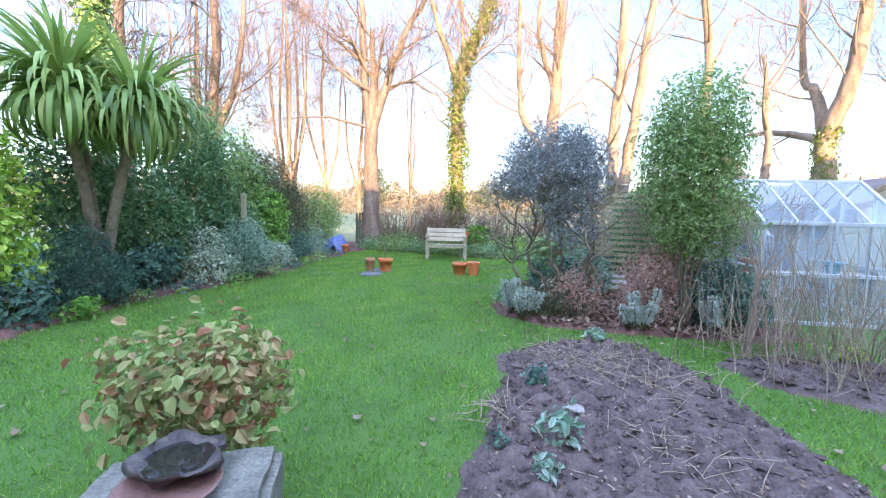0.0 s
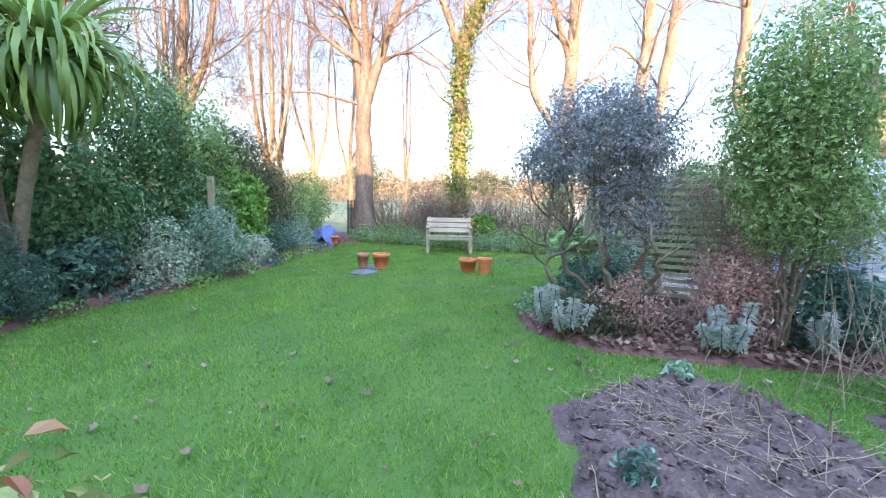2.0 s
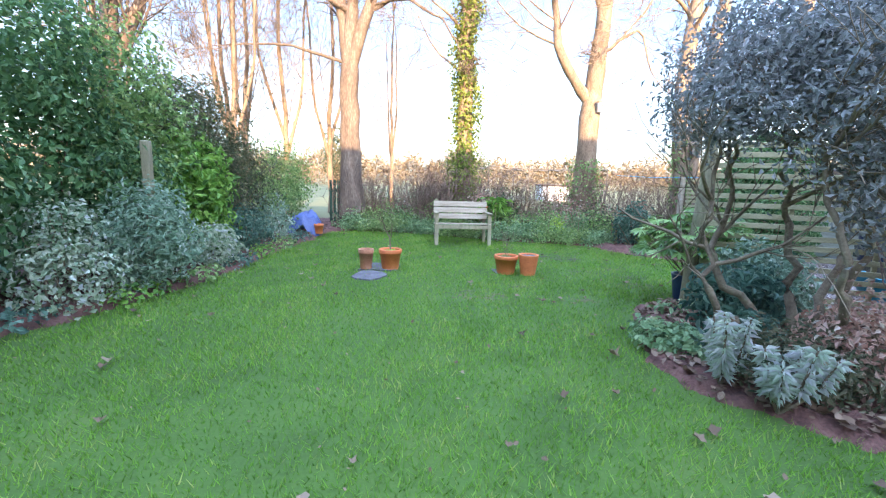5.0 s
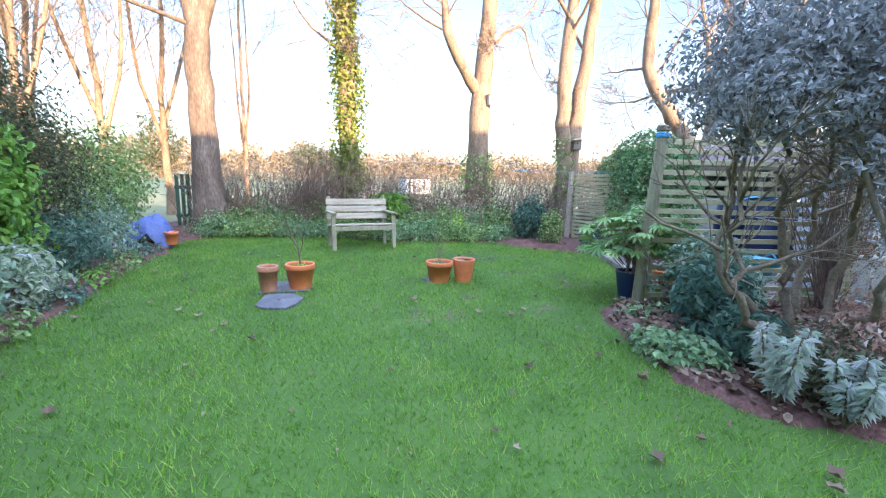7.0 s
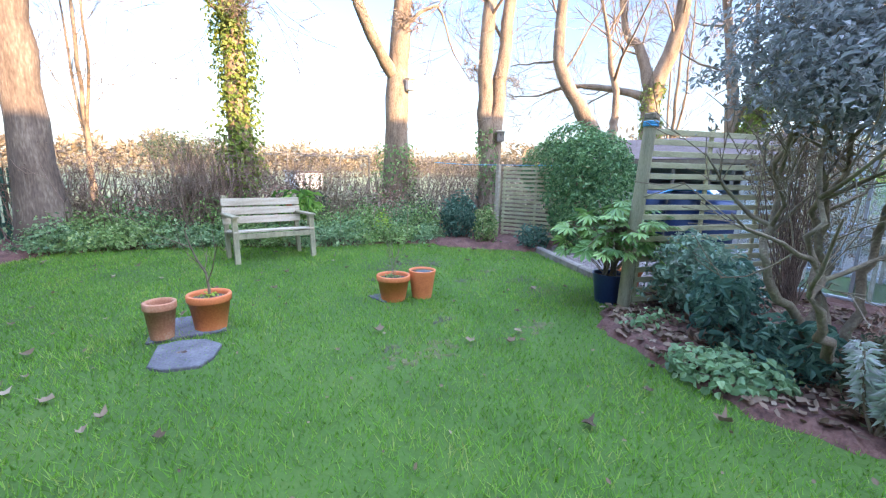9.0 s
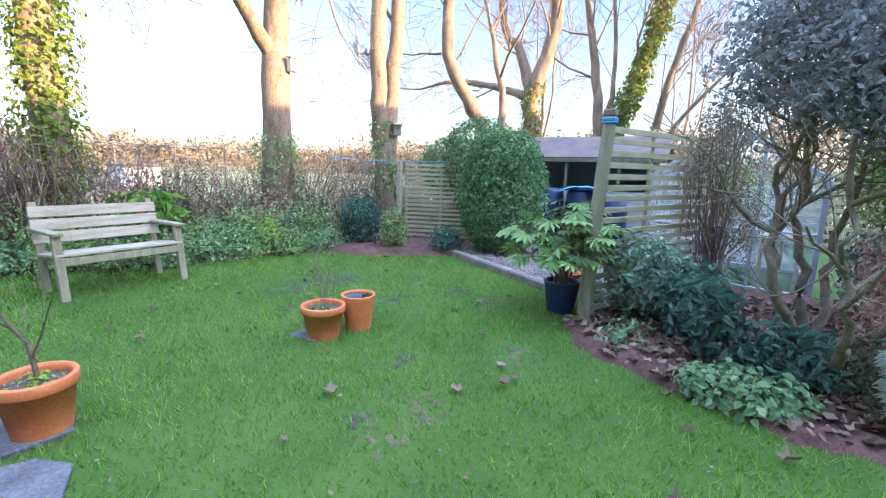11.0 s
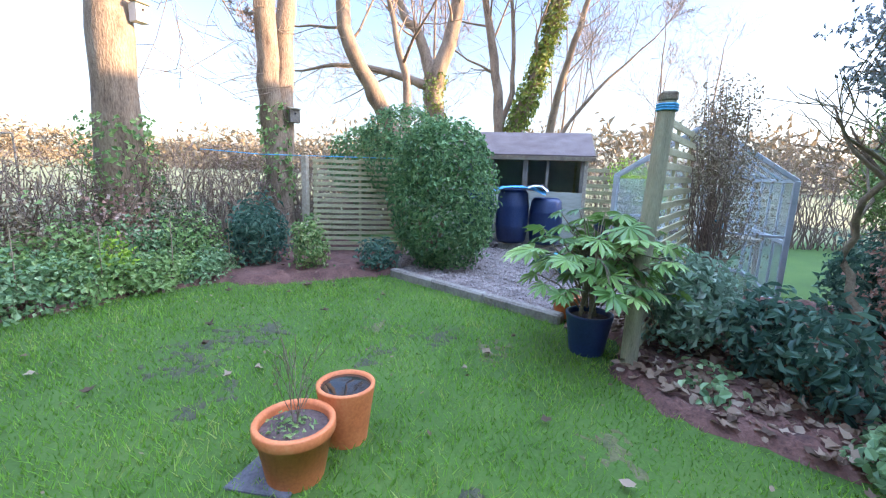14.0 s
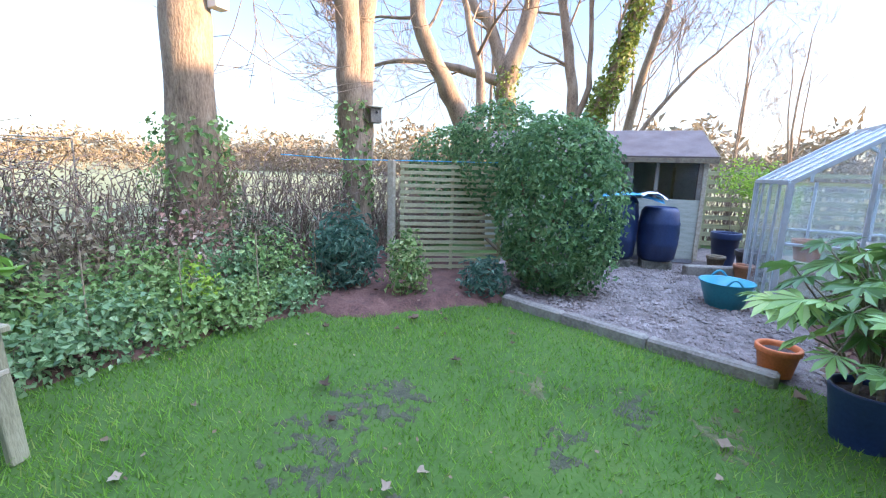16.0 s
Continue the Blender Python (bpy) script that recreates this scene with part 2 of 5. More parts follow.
def mesh_np(name, verts, faces, material, tone=None, smooth=False):
    """A mesh from arrays; faces all with the same count of corners."""
    verts, faces = np.asarray(verts, dtype=np.float32), np.asarray(faces, dtype=np.int32)
    me = bpy.data.meshes.new(name)
    k = faces.shape[1]
    me.vertices.add(len(verts)), me.loops.add(faces.size), me.polygons.add(len(faces))
    me.vertices.foreach_set("co", verts.ravel())
    me.loops.foreach_set("vertex_index", faces.ravel())
    me.polygons.foreach_set("loop_start", np.arange(0, faces.size, k, dtype=np.int32))
    me.polygons.foreach_set("use_smooth", np.full(len(faces), smooth))
    if tone is not None:
        me.attributes.new("tone", "FLOAT", "POINT").data.foreach_set("value", np.asarray(tone, dtype=np.float32))
    me.update(calc_edges=True)
    me.materials.append(material)
    return me


def part(name, me, parent=None, at=(0, 0, 0), rot=(0, 0, 0), label=""):
    ob = new(name, me)
    ob.location, ob.rotation_euler = at, [radians(a) for a in rot]
    ob.parent = parent
    return tagged(ob, label)


def thing(name, at, label, category, group="", rz=0, kind=""):
    ob = new(name)
    ob.empty_display_size = 0.1
    ob.matrix_basis = pose(*at, 0, 0, rz)
    return tagged(ob, label, category, group, kind)


def unit(v):
    return v / np.maximum(np.linalg.norm(v, axis=-1, keepdims=True), 1e-9)


def leaves(name, pos, nrm, size, material, aspect=0.5, oval=False, bend=0.25, tips=None):
    """A cloud of separate folded leaves at pos, facing nrm, in one mesh."""
    n = len(pos)
    size = np.broadcast_to(size, (n,))[:, None]
    nrm = unit(nrm)
    along = unit(np.cross(nrm, rng.normal(size=(n, 3)))) if tips is None else unit(tips)
    side = unit(np.cross(along, nrm))
    nrm = np.cross(side, along)
    if oval:
        spec = [(0, 0, 0), (.3, -.42, .12), (.7, -.36, .08), (1, 0, -bend), (.7, .36, .08), (.3, .42, .12)]
        face = [(0, 5, 4, 3), (0, 3, 2, 1)]
    else:
        spec = [(0, 0, 0), (.5, -.5, .14), (1, 0, -bend), (.5, .5, .14)]
        face = [(0, 3, 2), (0, 2, 1)]
    v = np.stack([pos + size * (a * along + b * aspect * 2 * side * 0.5 + c * nrm) for a, b, c in spec], 1)
    k = len(spec)
    f = (np.arange(n)[:, None, None] * k + np.array(face)[None]).reshape(-1, len(face[0]))
    tone = np.repeat(np.clip(rng.normal(0.48, 0.24, n), 0, 1), k)
    return mesh_np(name, v.reshape(-1, 3), f, material, tone)


def tubes(name, lines, material, tone=None):
    """Tapered round sticks: each line is (points, radii, sides)."""
    vs, fs, base = [], [], 0
    for p, r, s in lines:
        p, r = np.asarray(p, float), np.asarray(r, float)
        k = len(p)
        d = unit(np.gradient(p, axis=0))
        ref = np.where(np.abs(d[:, 2:3]) > 0.9, np.array([[1.0, 0, 0]]), np.array([[0, 0, 1.0]]))
        ref = np.broadcast_to(ref[:1], d.shape)
        u = unit(np.cross(d, ref))
        w = np.cross(d, u)
        a = np.arange(s) * 2 * np.pi / s
        ring = p[:, None] + r[:, None, None] * (np.cos(a)[None, :, None] * u[:, None] + np.sin(a)[None, :, None] * w[:, None])
        vs.append(ring.reshape(-1, 3))
        i, j = np.meshgrid(np.arange(k - 1), np.arange(s), indexing="ij")
        j2 = (j + 1) % s
        q = np.stack([i * s + j, i * s + j2, (i + 1) * s + j2, (i + 1) * s + j], -1).reshape(-1, 4) + base
        fs.append(q)
        base += k * s
    return mesh_np(name, np.concatenate(vs), np.concatenate(fs), material, None, True)


def box_mesh(name, size, material, bevel=0.006, centre=(0, 0, 0)):
    bm = bmesh.new()
    bmesh.ops.create_cube(bm, size=1)
    bmesh.ops.scale(bm, vec=size, verts=bm.verts)
    bmesh.ops.translate(bm, vec=centre, verts=bm.verts)
    if bevel:
        bmesh.ops.bevel(bm, geom=list(bm.edges), offset=bevel, segments=1, affect="EDGES")
    me = bpy.data.meshes.new(name)
    bm.to_mesh(me), bm.free()
    me.materials.append(material)
    return me


def lathe(name, profile, material, sides=28):
    """A turned shape from (radius, height) pairs."""
    a = np.arange(sides) * 2 * np.pi / sides
    p = np.array(profile, float)
    v = np.stack([p[:, 0:1] * np.cos(a), p[:, 0:1] * np.sin(a), np.repeat(p[:, 1:2], sides, 1)], -1).reshape(-1, 3)
    i, j = np.meshgrid(np.arange(len(p) - 1), np.arange(sides), indexing="ij")
    j2 = (j + 1) % sides
    f = np.stack([i * sides + j, i * sides + j2, (i + 1) * sides + j2, (i + 1) * sides + j], -1).reshape(-1, 4)
    me = mesh_np(name, v, f, material, None, True)
    return me


def inside(poly, x, y):
    """Signed distance to a polygon's outline: positive within."""
    p = np.array(poly, float)
    q = np.roll(p, -1, 0)
    pt = np.stack([x, y], -1)[..., None, :]
    e = q - p
    t = np.clip(((pt - p) * e).sum(-1) / (e * e).sum(-1), 0, 1)
    dist = np.linalg.norm(pt - p - t[..., None] * e, axis=-1).min(-1)
    yy = pt[..., 1]
    cross = ((p[:, 1] > yy) != (q[:, 1] > yy)) & (pt[..., 0] < e[:, 0] * (yy - p[:, 1]) / np.where(e[:, 1] == 0, 1e-9, e[:, 1]) + p[:, 0])
    return np.where(cross.sum(-1) % 2 == 1, dist, -dist)


def wavy(x, y, scale, seed=0):
    """Cheap smooth noise for arrays, about -1 to 1."""
    s = np.zeros_like(x)
    r = np.random.default_rng(seed)
    for k in range(7):
        a, ph = r.uniform(0, 6.28), r.uniform(0, 6.28)
        f = scale * r.uniform(0.6, 2.4)
        s += np.sin(f * (x * np.cos(a) + y * np.sin(a)) + ph)
    return s / 3.5


def bed(name, poly, height, material, cell=0.05, rough=0.02, label="", category="", seed=1, edge=0.05, wave=5):
    """Dug ground with an uneven edge, mounded above the lawn."""
    p = np.array(poly)
    xs, ys = np.arange(p[:, 0].min() - .15, p[:, 0].max() + .15, cell), np.arange(p[:, 1].min() - .15, p[:, 1].max() + .15, cell)
    x, y = np.meshgrid(xs, ys, indexing="ij")
    d = inside(poly, x, y) + edge * (wavy(x, y, wave, seed) + 0.6 * wavy(x, y, wave * 3, seed + 5))
    z = np.clip(d * 0.55, -0.03, height) + np.where(d > 0, rough, 0) * (wavy(x, y, 16, seed + 1) + 0.7 * wavy(x, y, 45, seed + 2) + rng.normal(0, 0.35, x.shape)) 
    ny = len(ys)
    i, j = np.meshgrid(np.arange(len(xs) - 1), np.arange(ny - 1), indexing="ij")
    f = np.stack([i * ny + j, (i + 1) * ny + j, (i + 1) * ny + j + 1, i * ny + j + 1], -1)
    keep = (np.maximum.reduce([d[:-1, :-1], d[1:, :-1], d[:-1, 1:], d[1:, 1:]]) > -0.06)
    me = mesh_np(name, np.stack([x, y, z], -1).reshape(-1, 3), f[keep], material, None, True)
    return tagged(new(name, me), label, category, kind="structure")


def lobed(lobes, n, inner=0.55, lump=0.18, seed=0):
    """Points and outward ways on a bumpy heap of ellipsoids ((x, y, z), (rx, ry, rz))."""
    w = np.array([b[0] * b[1] + b[1] * b[2] + b[0] * b[2] for _, b in lobes])
    pick = rng.choice(len(lobes), n, p=w / w.sum())
    c, r = np.array([a for a, _ in lobes])[pick], np.array([b for _, b in lobes])[pick]
    d = unit(rng.normal(size=(n, 3)))
    bump = 1 + lump * (wavy(d[:, 0] * 3 + pick, d[:, 1] * 3 + d[:, 2] * 4, 2.2, seed) + 0.5 * wavy(d[:, 0] * 3 + d[:, 2] * 2, d[:, 1] * 3 + pick, 6, seed + 1))
    rad = bump * (inner + (1 - inner) * rng.random(n) ** 0.5)
    return c + r * d * rad[:, None], unit(d / r)


def shrub(name, at, lobes, n, size, material, label, category="shrub", aspect=0.5, oval=False, stems=7, stem_mat=None, inner=0.4, lump=0.27, droop=0.2, group="", stem_r=0.012):
    """A bush: stems from the base into each lobe and a heap of separate leaves."""
    root = thing(name, at, label, category, group)
    p, o = lobed(lobes, n, inner, lump, int(rng.integers(1e6)))
    ok = p[:, 2] + at[2] > 0.03
    p, o = p[ok], o[ok]
    nr = o + rng.normal(0, 0.55, p.shape) + np.array([0, 0, 0.35])
    tip = np.cross(nr, np.cross(rng.normal(size=p.shape) + o * 0.6 + np.array([0, 0, -droop]), nr))
    sz = size * rng.uniform(0.6, 1.3, len(p))
    part("foliage", leaves("foliage", p, nr, sz, material, aspect, oval, tips=tip), root)
    if stems:
        lines = []
        for _ in range(stems):
            c, r = lobes[rng.integers(len(lobes))]
            end = np.array(c) + np.array(r) * unit(rng.normal(size=3)) * 0.75
            b = np.array([rng.normal(0, 0.05), rng.normal(0, 0.05), -at[2] - 0.03])
            t = np.linspace(0, 1, 6)[:, None]
            mid = b + (end - b) * t + rng.normal(0, 0.04, (6, 3)) * np.sin(t * 3.14)
            lines.append((mid, np.linspace(stem_r, stem_r * 0.35, 6), 5))
        part("stem", tubes("stem", lines, stem_mat or M_STEM), root)
    return root


def grow(lines, p, d, length, r, level, spread=0.95, lift=0.11, kids=(7, 5, 4), thin=0.004):
    n = (6, 4)[level] if level < 2 else 3
    pts = [np.array(p, float)]
    d = unit(np.array(d, float))
    for _ in range(n - 1):
        d = unit(d + rng.normal(0, 0.14 + 0.03 * level, 3) + np.array([0, 0, lift]))
        pts.append(pts[-1] + d * length / (n - 1))
    pts = np.array(pts)
    rad = np.linspace(r, max(thin, r * 0.35), n)
    lines.append((pts, rad, 6 if r > 0.05 else 4 if r > 0.015 else 3))
    if level < len(kids):
        for _ in range(kids[level]):
            t = rng.uniform(0.25, 1.0) * (n - 1)
            i = min(int(t), n - 2)
            q = pts[i] + (pts[i + 1] - pts[i]) * (t - i)
            ax = unit(pts[i + 1] - pts[i])
            out = unit(np.cross(ax, rng.normal(size=3)))
            a = rng.uniform(0.45, 1.15) * spread
            grow(lines, q, ax * math.cos(a) + out * math.sin(a), length * rng.uniform(0.45, 0.75), max(thin, rad[i] * rng.uniform(0.35, 0.55)), level + 1, spread, lift, kids, thin)


def smooth_line(pts, k=4):
    """Extra points between the corners of a limb, eased and slightly crooked."""
    p = np.array(pts, float)
    t = np.linspace(0, len(p) - 1, (len(p) - 1) * k + 1)
    i = np.clip(t.astype(int), 0, len(p) - 2)
    f = (t - i)[:, None]
    m = np.gradient(p, axis=0)
    h = (2 * f**3 - 3 * f**2 + 1) * p[i] + (f**3 - 2 * f**2 + f) * m[i] + (3 * f**2 - 2 * f**3) * p[i + 1] + (f**3 - f**2) * m[i + 1]
    return h


def tree(at, limbs, label, bark, ivy=None, kids=(6, 6, 5), twig_len=2.4, start=2.2, group="bare trees", thin=0.0045, ivy_mat=None):
    """A bare tree: limbs are (points relative to the foot, thick radius, thin radius); twigs grow from their upper parts."""
    root = thing("tree", at, label, "tree", group)
    lines, big = [], []
    for pts, r0, r1 in limbs:
        c = smooth_line(pts)
        c[1:-1] += rng.normal(0, 0.018, c[1:-1].shape)
        rr = np.linspace(r0, r1, len(c)) * (1 + rng.normal(0, 0.035, len(c)))
        if pts[0][2] < 0.2:
            rr[:3] *= (1.45, 1.2, 1.07)
        big.append((c, rr, 14 if r0 > 0.1 else 9))
        n = max(3, int(len(c) * 0.8))
        for _ in range(n):
            i = rng.integers(len(c) // 4, len(c))
            if c[i][2] < start:
                continue
            ax = unit(c[min(i + 1, len(c) - 1)] - c[i - 1])
            out = unit(np.cross(ax, rng.normal(size=3)))
            a = rng.uniform(0.5, 1.25)
            grow(lines, c[i], ax * math.cos(a) + out * math.sin(a), twig_len * rng.uniform(0.5, 1.1), rr[i] * rng.uniform(0.18, 0.34), 0, kids=kids[1:], thin=thin)
        grow(lines, c[-1], c[-1] - c[-3], twig_len * min(1.3, 18 * r1), r1, 0, kids=kids, thin=thin)
    part("trunk", tubes("trunk", big, bark), root)
    if lines:
        part("branches", tubes("branches", lines, bark), root)
    if ivy:
        n, lo, hi, wide, size = ivy
        c, rr, _ = big[0]
        i = rng.integers(0, len(c), n)
        z = rng.uniform(lo, hi, n)
        xy = np.stack([np.interp(z, c[:, 2], c[:, 0]), np.interp(z, c[:, 2], c[:, 1])], -1)
        a = rng.uniform(0, 6.283, n)
        rad = np.interp(z, c[:, 2], rr) + wide * rng.random(n) * (0.6 + 0.5 * wavy(z * 1.0, a, 3, 5))
        p = np.stack([xy[:, 0] + rad * np.cos(a), xy[:, 1] + rad * np.sin(a), z], -1)
        o = np.stack([np.cos(a), np.sin(a), 0 * a + 0.4], -1) + rng.normal(0, 0.4, (n, 3))
        part("ivy", leaves("ivy", p, o, size * rng.uniform(0.6, 1.3, n), ivy_mat or L_IVYSUN, 0.8), root, label="green climbing ivy leaves")
    return root

# ---------------------------------------------------------------- ground and setting
VEG = [(-0.05, 0.7), (0.05, 1.9), (0.40, 2.95), (0.58, 3.9), (1.0, 4.22), (1.6, 4.42), (2.1, 4.2), (2.25, 3.2), (2.2, 2.4), (2.1, 0.7)]
VEG2 = [(2.6, 3.85), (3.3, 4.05), (4.3, 3.8), (4.3, 2.5), (3.3, 2.85), (2.62, 3.3)]
BEDR = [(1.8, 7.5), (1.2, 7.1), (0.95, 6.6), (0.74, 6.0), (0.80, 5.45), (1.3, 4.98), (2.1, 4.8), (2.7, 4.62), (3.6, 4.5), (4.2, 4.7), (4.2, 7.0), (2.7, 7.5), (2.2, 7.35)]
BEDL = [(-6.5, 2.5), (-4.45, 2.5), (-4.3, 4.2), (-4.28, 5.4), (-4.1, 6.4), (-3.65, 7.2), (-3.35, 8.3), (-3.2, 9.6), (-3.0, 11.2), (-2.75, 13.0), (-2.2, 13.5), (-1.0, 13.3), (0.3, 12.6), (1.1, 12.05), (1.7, 11.95), (2.7, 11.52), (3.0, 10.75), (3.8, 9.75), (5.6, 10.2), (6, 13.5), (0.5, 15.5), (-4, 16), (-7, 14)]
GRAV = [(3.85, 9.7), (3.35, 8.85), (2.72, 7.72), (2.6, 7.4), (4.3, 6.9), (4.3, 7.3), (6.3, 6.95), (6.3, 5.2), (8.5, 5.2), (8.5, 10.2), (5.2, 10.2)]

gx = np.concatenate([[-900, -300, -120, -60, -30, -15], np.linspace(-8, 10, 37), [15, 30, 60, 120, 300, 900]])
gy = np.concatenate([[-300, -60, -20, -8], np.linspace(-4, 16, 41), [20, 26, 34, 45, 60, 90, 150, 300, 900]])
X, Y = np.meshgrid(gx, gy, indexing="ij")
Z = np.where(Y > 20, (Y - 20) * 0.006, 0) + np.where(X > 16, (X - 16) * 0.004, 0)
i, j = np.meshgrid(np.arange(len(gx) - 1), np.arange(len(gy) - 1), indexing="ij")
k = len(gy)
F = np.stack([i * k + j, (i + 1) * k + j, (i + 1) * k + j + 1, i * k + j + 1], -1).reshape(-1, 4)
gme = mesh_np("ground", np.stack([X, Y, Z], -1).reshape(-1, 3), F, M_GRASS, None, True)
gme.materials.append(M_FIELD)
cy = np.array([p.center[:2] for p in gme.polygons])
gme.polygons.foreach_set("material_index", ((cy[:, 1] > 15.2) | (np.abs(cy[:, 0]) > 12)).astype(np.int32))
tagged(new("ground", gme), "short green lawn running out to yellowish winter fields", "lawn", kind="structure")

bed("soil_bed", VEG, 0.07, M_SOIL, 0.035, 0.022, "dug vegetable bed of dark crumbly soil", "soil bed", 3)
bed("soil_bed", VEG2, 0.06, M_SOIL, 0.05, 0.02, "small dug bed of dark soil with canes", "soil bed", 5)
bed("mulch_bed", BEDR, 0.05, M_MULCH, 0.04, 0.02, "shrub bed with brown leaf mulch", "flower bed", 7)
bed("mulch_bed", BEDL, 0.08, M_MULCH, 0.10, 0.025, "long border of brown leafy soil", "flower bed", 9)
bed("gravel_yard", GRAV, 0.035, M_GRAVEL, 0.05, 0.010, "pale grey gravel yard before the shed", "gravel", 11)

M_MUD = mat("trodden_mud", (0.034, 0.036, 0.018), (0.068, 0.068, 0.034), 14, 70, 0.95, 1.0, c3=(0.11, 0.105, 0.06))
M_THATCH = mat("dry_thatch", (0.06, 0.07, 0.022), (0.115, 0.11, 0.04), 9, 60, 0.95, 0.8, c3=(0.18, 0.15, 0.075))
WORN = [(1.35, 10.25, 0.50, 0.26, M_MUD), (1.75, 10.05, 0.26, 0.2, M_MUD), (1.05, 10.1, 0.16, 0.12, M_MUD), (1.55, 9.1, 0.28, 0.12, M_MUD), (2.05, 8.75, 0.30, 0.14, M_MUD), (0.75, 9.7, 0.2, 0.1, M_MUD),
        (2.15, 9.3, 0.2, 0.12, M_THATCH), (1.9, 8.3, 0.25, 0.15, M_THATCH), (-0.15, 7.78, 0.36, 0.2, M_THATCH), (-0.35, 7.95, 0.15, 0.1, M_MUD), (0.35, 8.2, 0.14, 0.08, M_MUD), (0.9, 7.6, 0.2, 0.12, M_THATCH)]
for q, (x, y, rx, ry, m) in enumerate(WORN):
    ring = [(x + 0.75 * rx * math.cos(a), y + 0.75 * ry * math.sin(a)) for a in np.linspace(0, 6.283, 9)[:-1]]
    bed("bare_earth", ring, 0.003, m, 0.024, 0.004, "worn muddy patch in the lawn" if m is M_MUD else "dry strawy patch in the lawn", "bare earth", 31 + 2 * q, 0.9 * ry, 26)
wall = box_mesh("wall_house", (46, 0.4, 7.2), M_RENDER, 0.02)
tagged(part("wall_house", wall, at=(-8, -7.0, 3.6)), "plain rendered rear wall of the house", "wall", kind="structure")

# grass blades over the lawn
def blades(n, x0, x1, y0, y1, tall):
    x, y = rng.uniform(x0, x1, n), rng.uniform(y0, y1, n)
    ok = np.ones(n, bool)
    for poly in (VEG, VEG2, BEDR, BEDL, GRAV):
        ok &= inside(poly, x, y) < -0.0 + rng.normal(0, 0.03, n)
    thin = wavy(x, y, 2.3, 21)
    bare = np.max([np.exp(-((x - px) / (1.1 * rx)) ** 2 - ((y - py) / (1.1 * ry)) ** 2) for px, py, rx, ry, _ in WORN], 0)
    ok &= rng.random(n) > np.clip(bare * (0.75 + 0.6 * wavy(x, y, 9, 33)), 0, 0.3)
    x, y, thin = x[ok], y[ok], thin[ok]
    n = len(x)
    h = tall * rng.uniform(0.5, 1.25, n) * (1 + 0.25 * thin)
    a, lean = rng.uniform(0, 6.283, n), rng.uniform(0.3, 1.2, n)
    w = 0.0034 * rng.uniform(0.7, 1.5, n)
    b = np.stack([x, y, 0 * x - 0.005], -1)
    s = np.stack([np.cos(a), np.sin(a), 0 * a], -1)
    c = a + rng.normal(1.57, 0.6, n)
    tip = b + np.stack([np.cos(c) * h * lean, np.sin(c) * h * lean, h], -1)
    v = np.stack([b - s * w[:, None], b + s * w[:, None], tip], 1).reshape(-1, 3)
    tone = np.repeat(np.clip(rng.normal(0.43, 0.24, n) + 0.10 * thin + 0.13 * wavy(x, y, 6, 24), 0, 1), 3)
    return v, np.arange(3 * n).reshape(-1, 3), tone


for args in ((165000, -4.6, 4.4, 0.2, 13.8, 0.041), (165000, -4.6, 4.4, 0.2, 13.8, 0.041)):
    v, f, t = blades(*args)
    tagged(new("grass", mesh_np("grass", v, f, M_BLADE, t)), "short green lawn grass, mown and slightly ragged", "grass", kind="stuff")


def litter(n, x0, x1, y0, y1, size, polys, want, label, z=0.03, material=None, lobed_leaf=False):
    x, y = rng.uniform(x0, x1, n), rng.uniform(y0, y1, n)
    d = np.max([inside(p, x, y) for p in polys], 0)
    ok = (d > 0.02) if want else (d < -0.03)
    x, y = x[ok], y[ok]
    p = np.stack([x, y, 0 * x + z], -1)
    if lobed_leaf:
        # five-pointed leaves, curled up at the tips
        k, n = 10, len(p)
        a = np.arange(k) * 2 * np.pi / k + rng.uniform(0, 6.283, n)[:, None]
        r = size * rng.uniform(0.5, 1.25, n)[:, None] * np.where(np.arange(k) % 2 == 0, 0.52, 0.34) * rng.uniform(0.65, 1.2, (n, k))
        tip = (0.5 + 0.5 * np.sin(a * 2 + 1)) * rng.uniform(0.2, 0.9, (n, 1)) * r
        slope = rng.normal(0, 0.25, (n, 2))
        px, py = r * np.cos(a), r * np.sin(a)
        ring = np.stack([x[:, None] + px, y[:, None] + py, z + tip + np.abs(slope[:, :1] * px + slope[:, 1:] * py)], -1)
        v = np.concatenate([p[:, None], ring], 1).reshape(-1, 3)
        fan = np.array([(0, 1 + q, 1 + (q + 1) % k) for q in range(k)])
        f = (np.arange(n)[:, None, None] * (k + 1) + fan).reshape(-1, 3)
        me = mesh_np("fallen_leaves", v, f, material or L_FALLEN, np.repeat(np.clip(rng.normal(0.5, 0.3, n), 0, 1), k + 1))
    else:
        nr = rng.normal(0, 0.4, p.shape) + np.array([0, 0, 1.0])
        me = leaves("fallen_leaves", p, nr, size * rng.uniform(0.5, 1.3, len(p)), material or L_FALLEN, 0.8, True, -0.15)
    tagged(new("fallen_leaves", me), label, "leaves", kind="stuff")


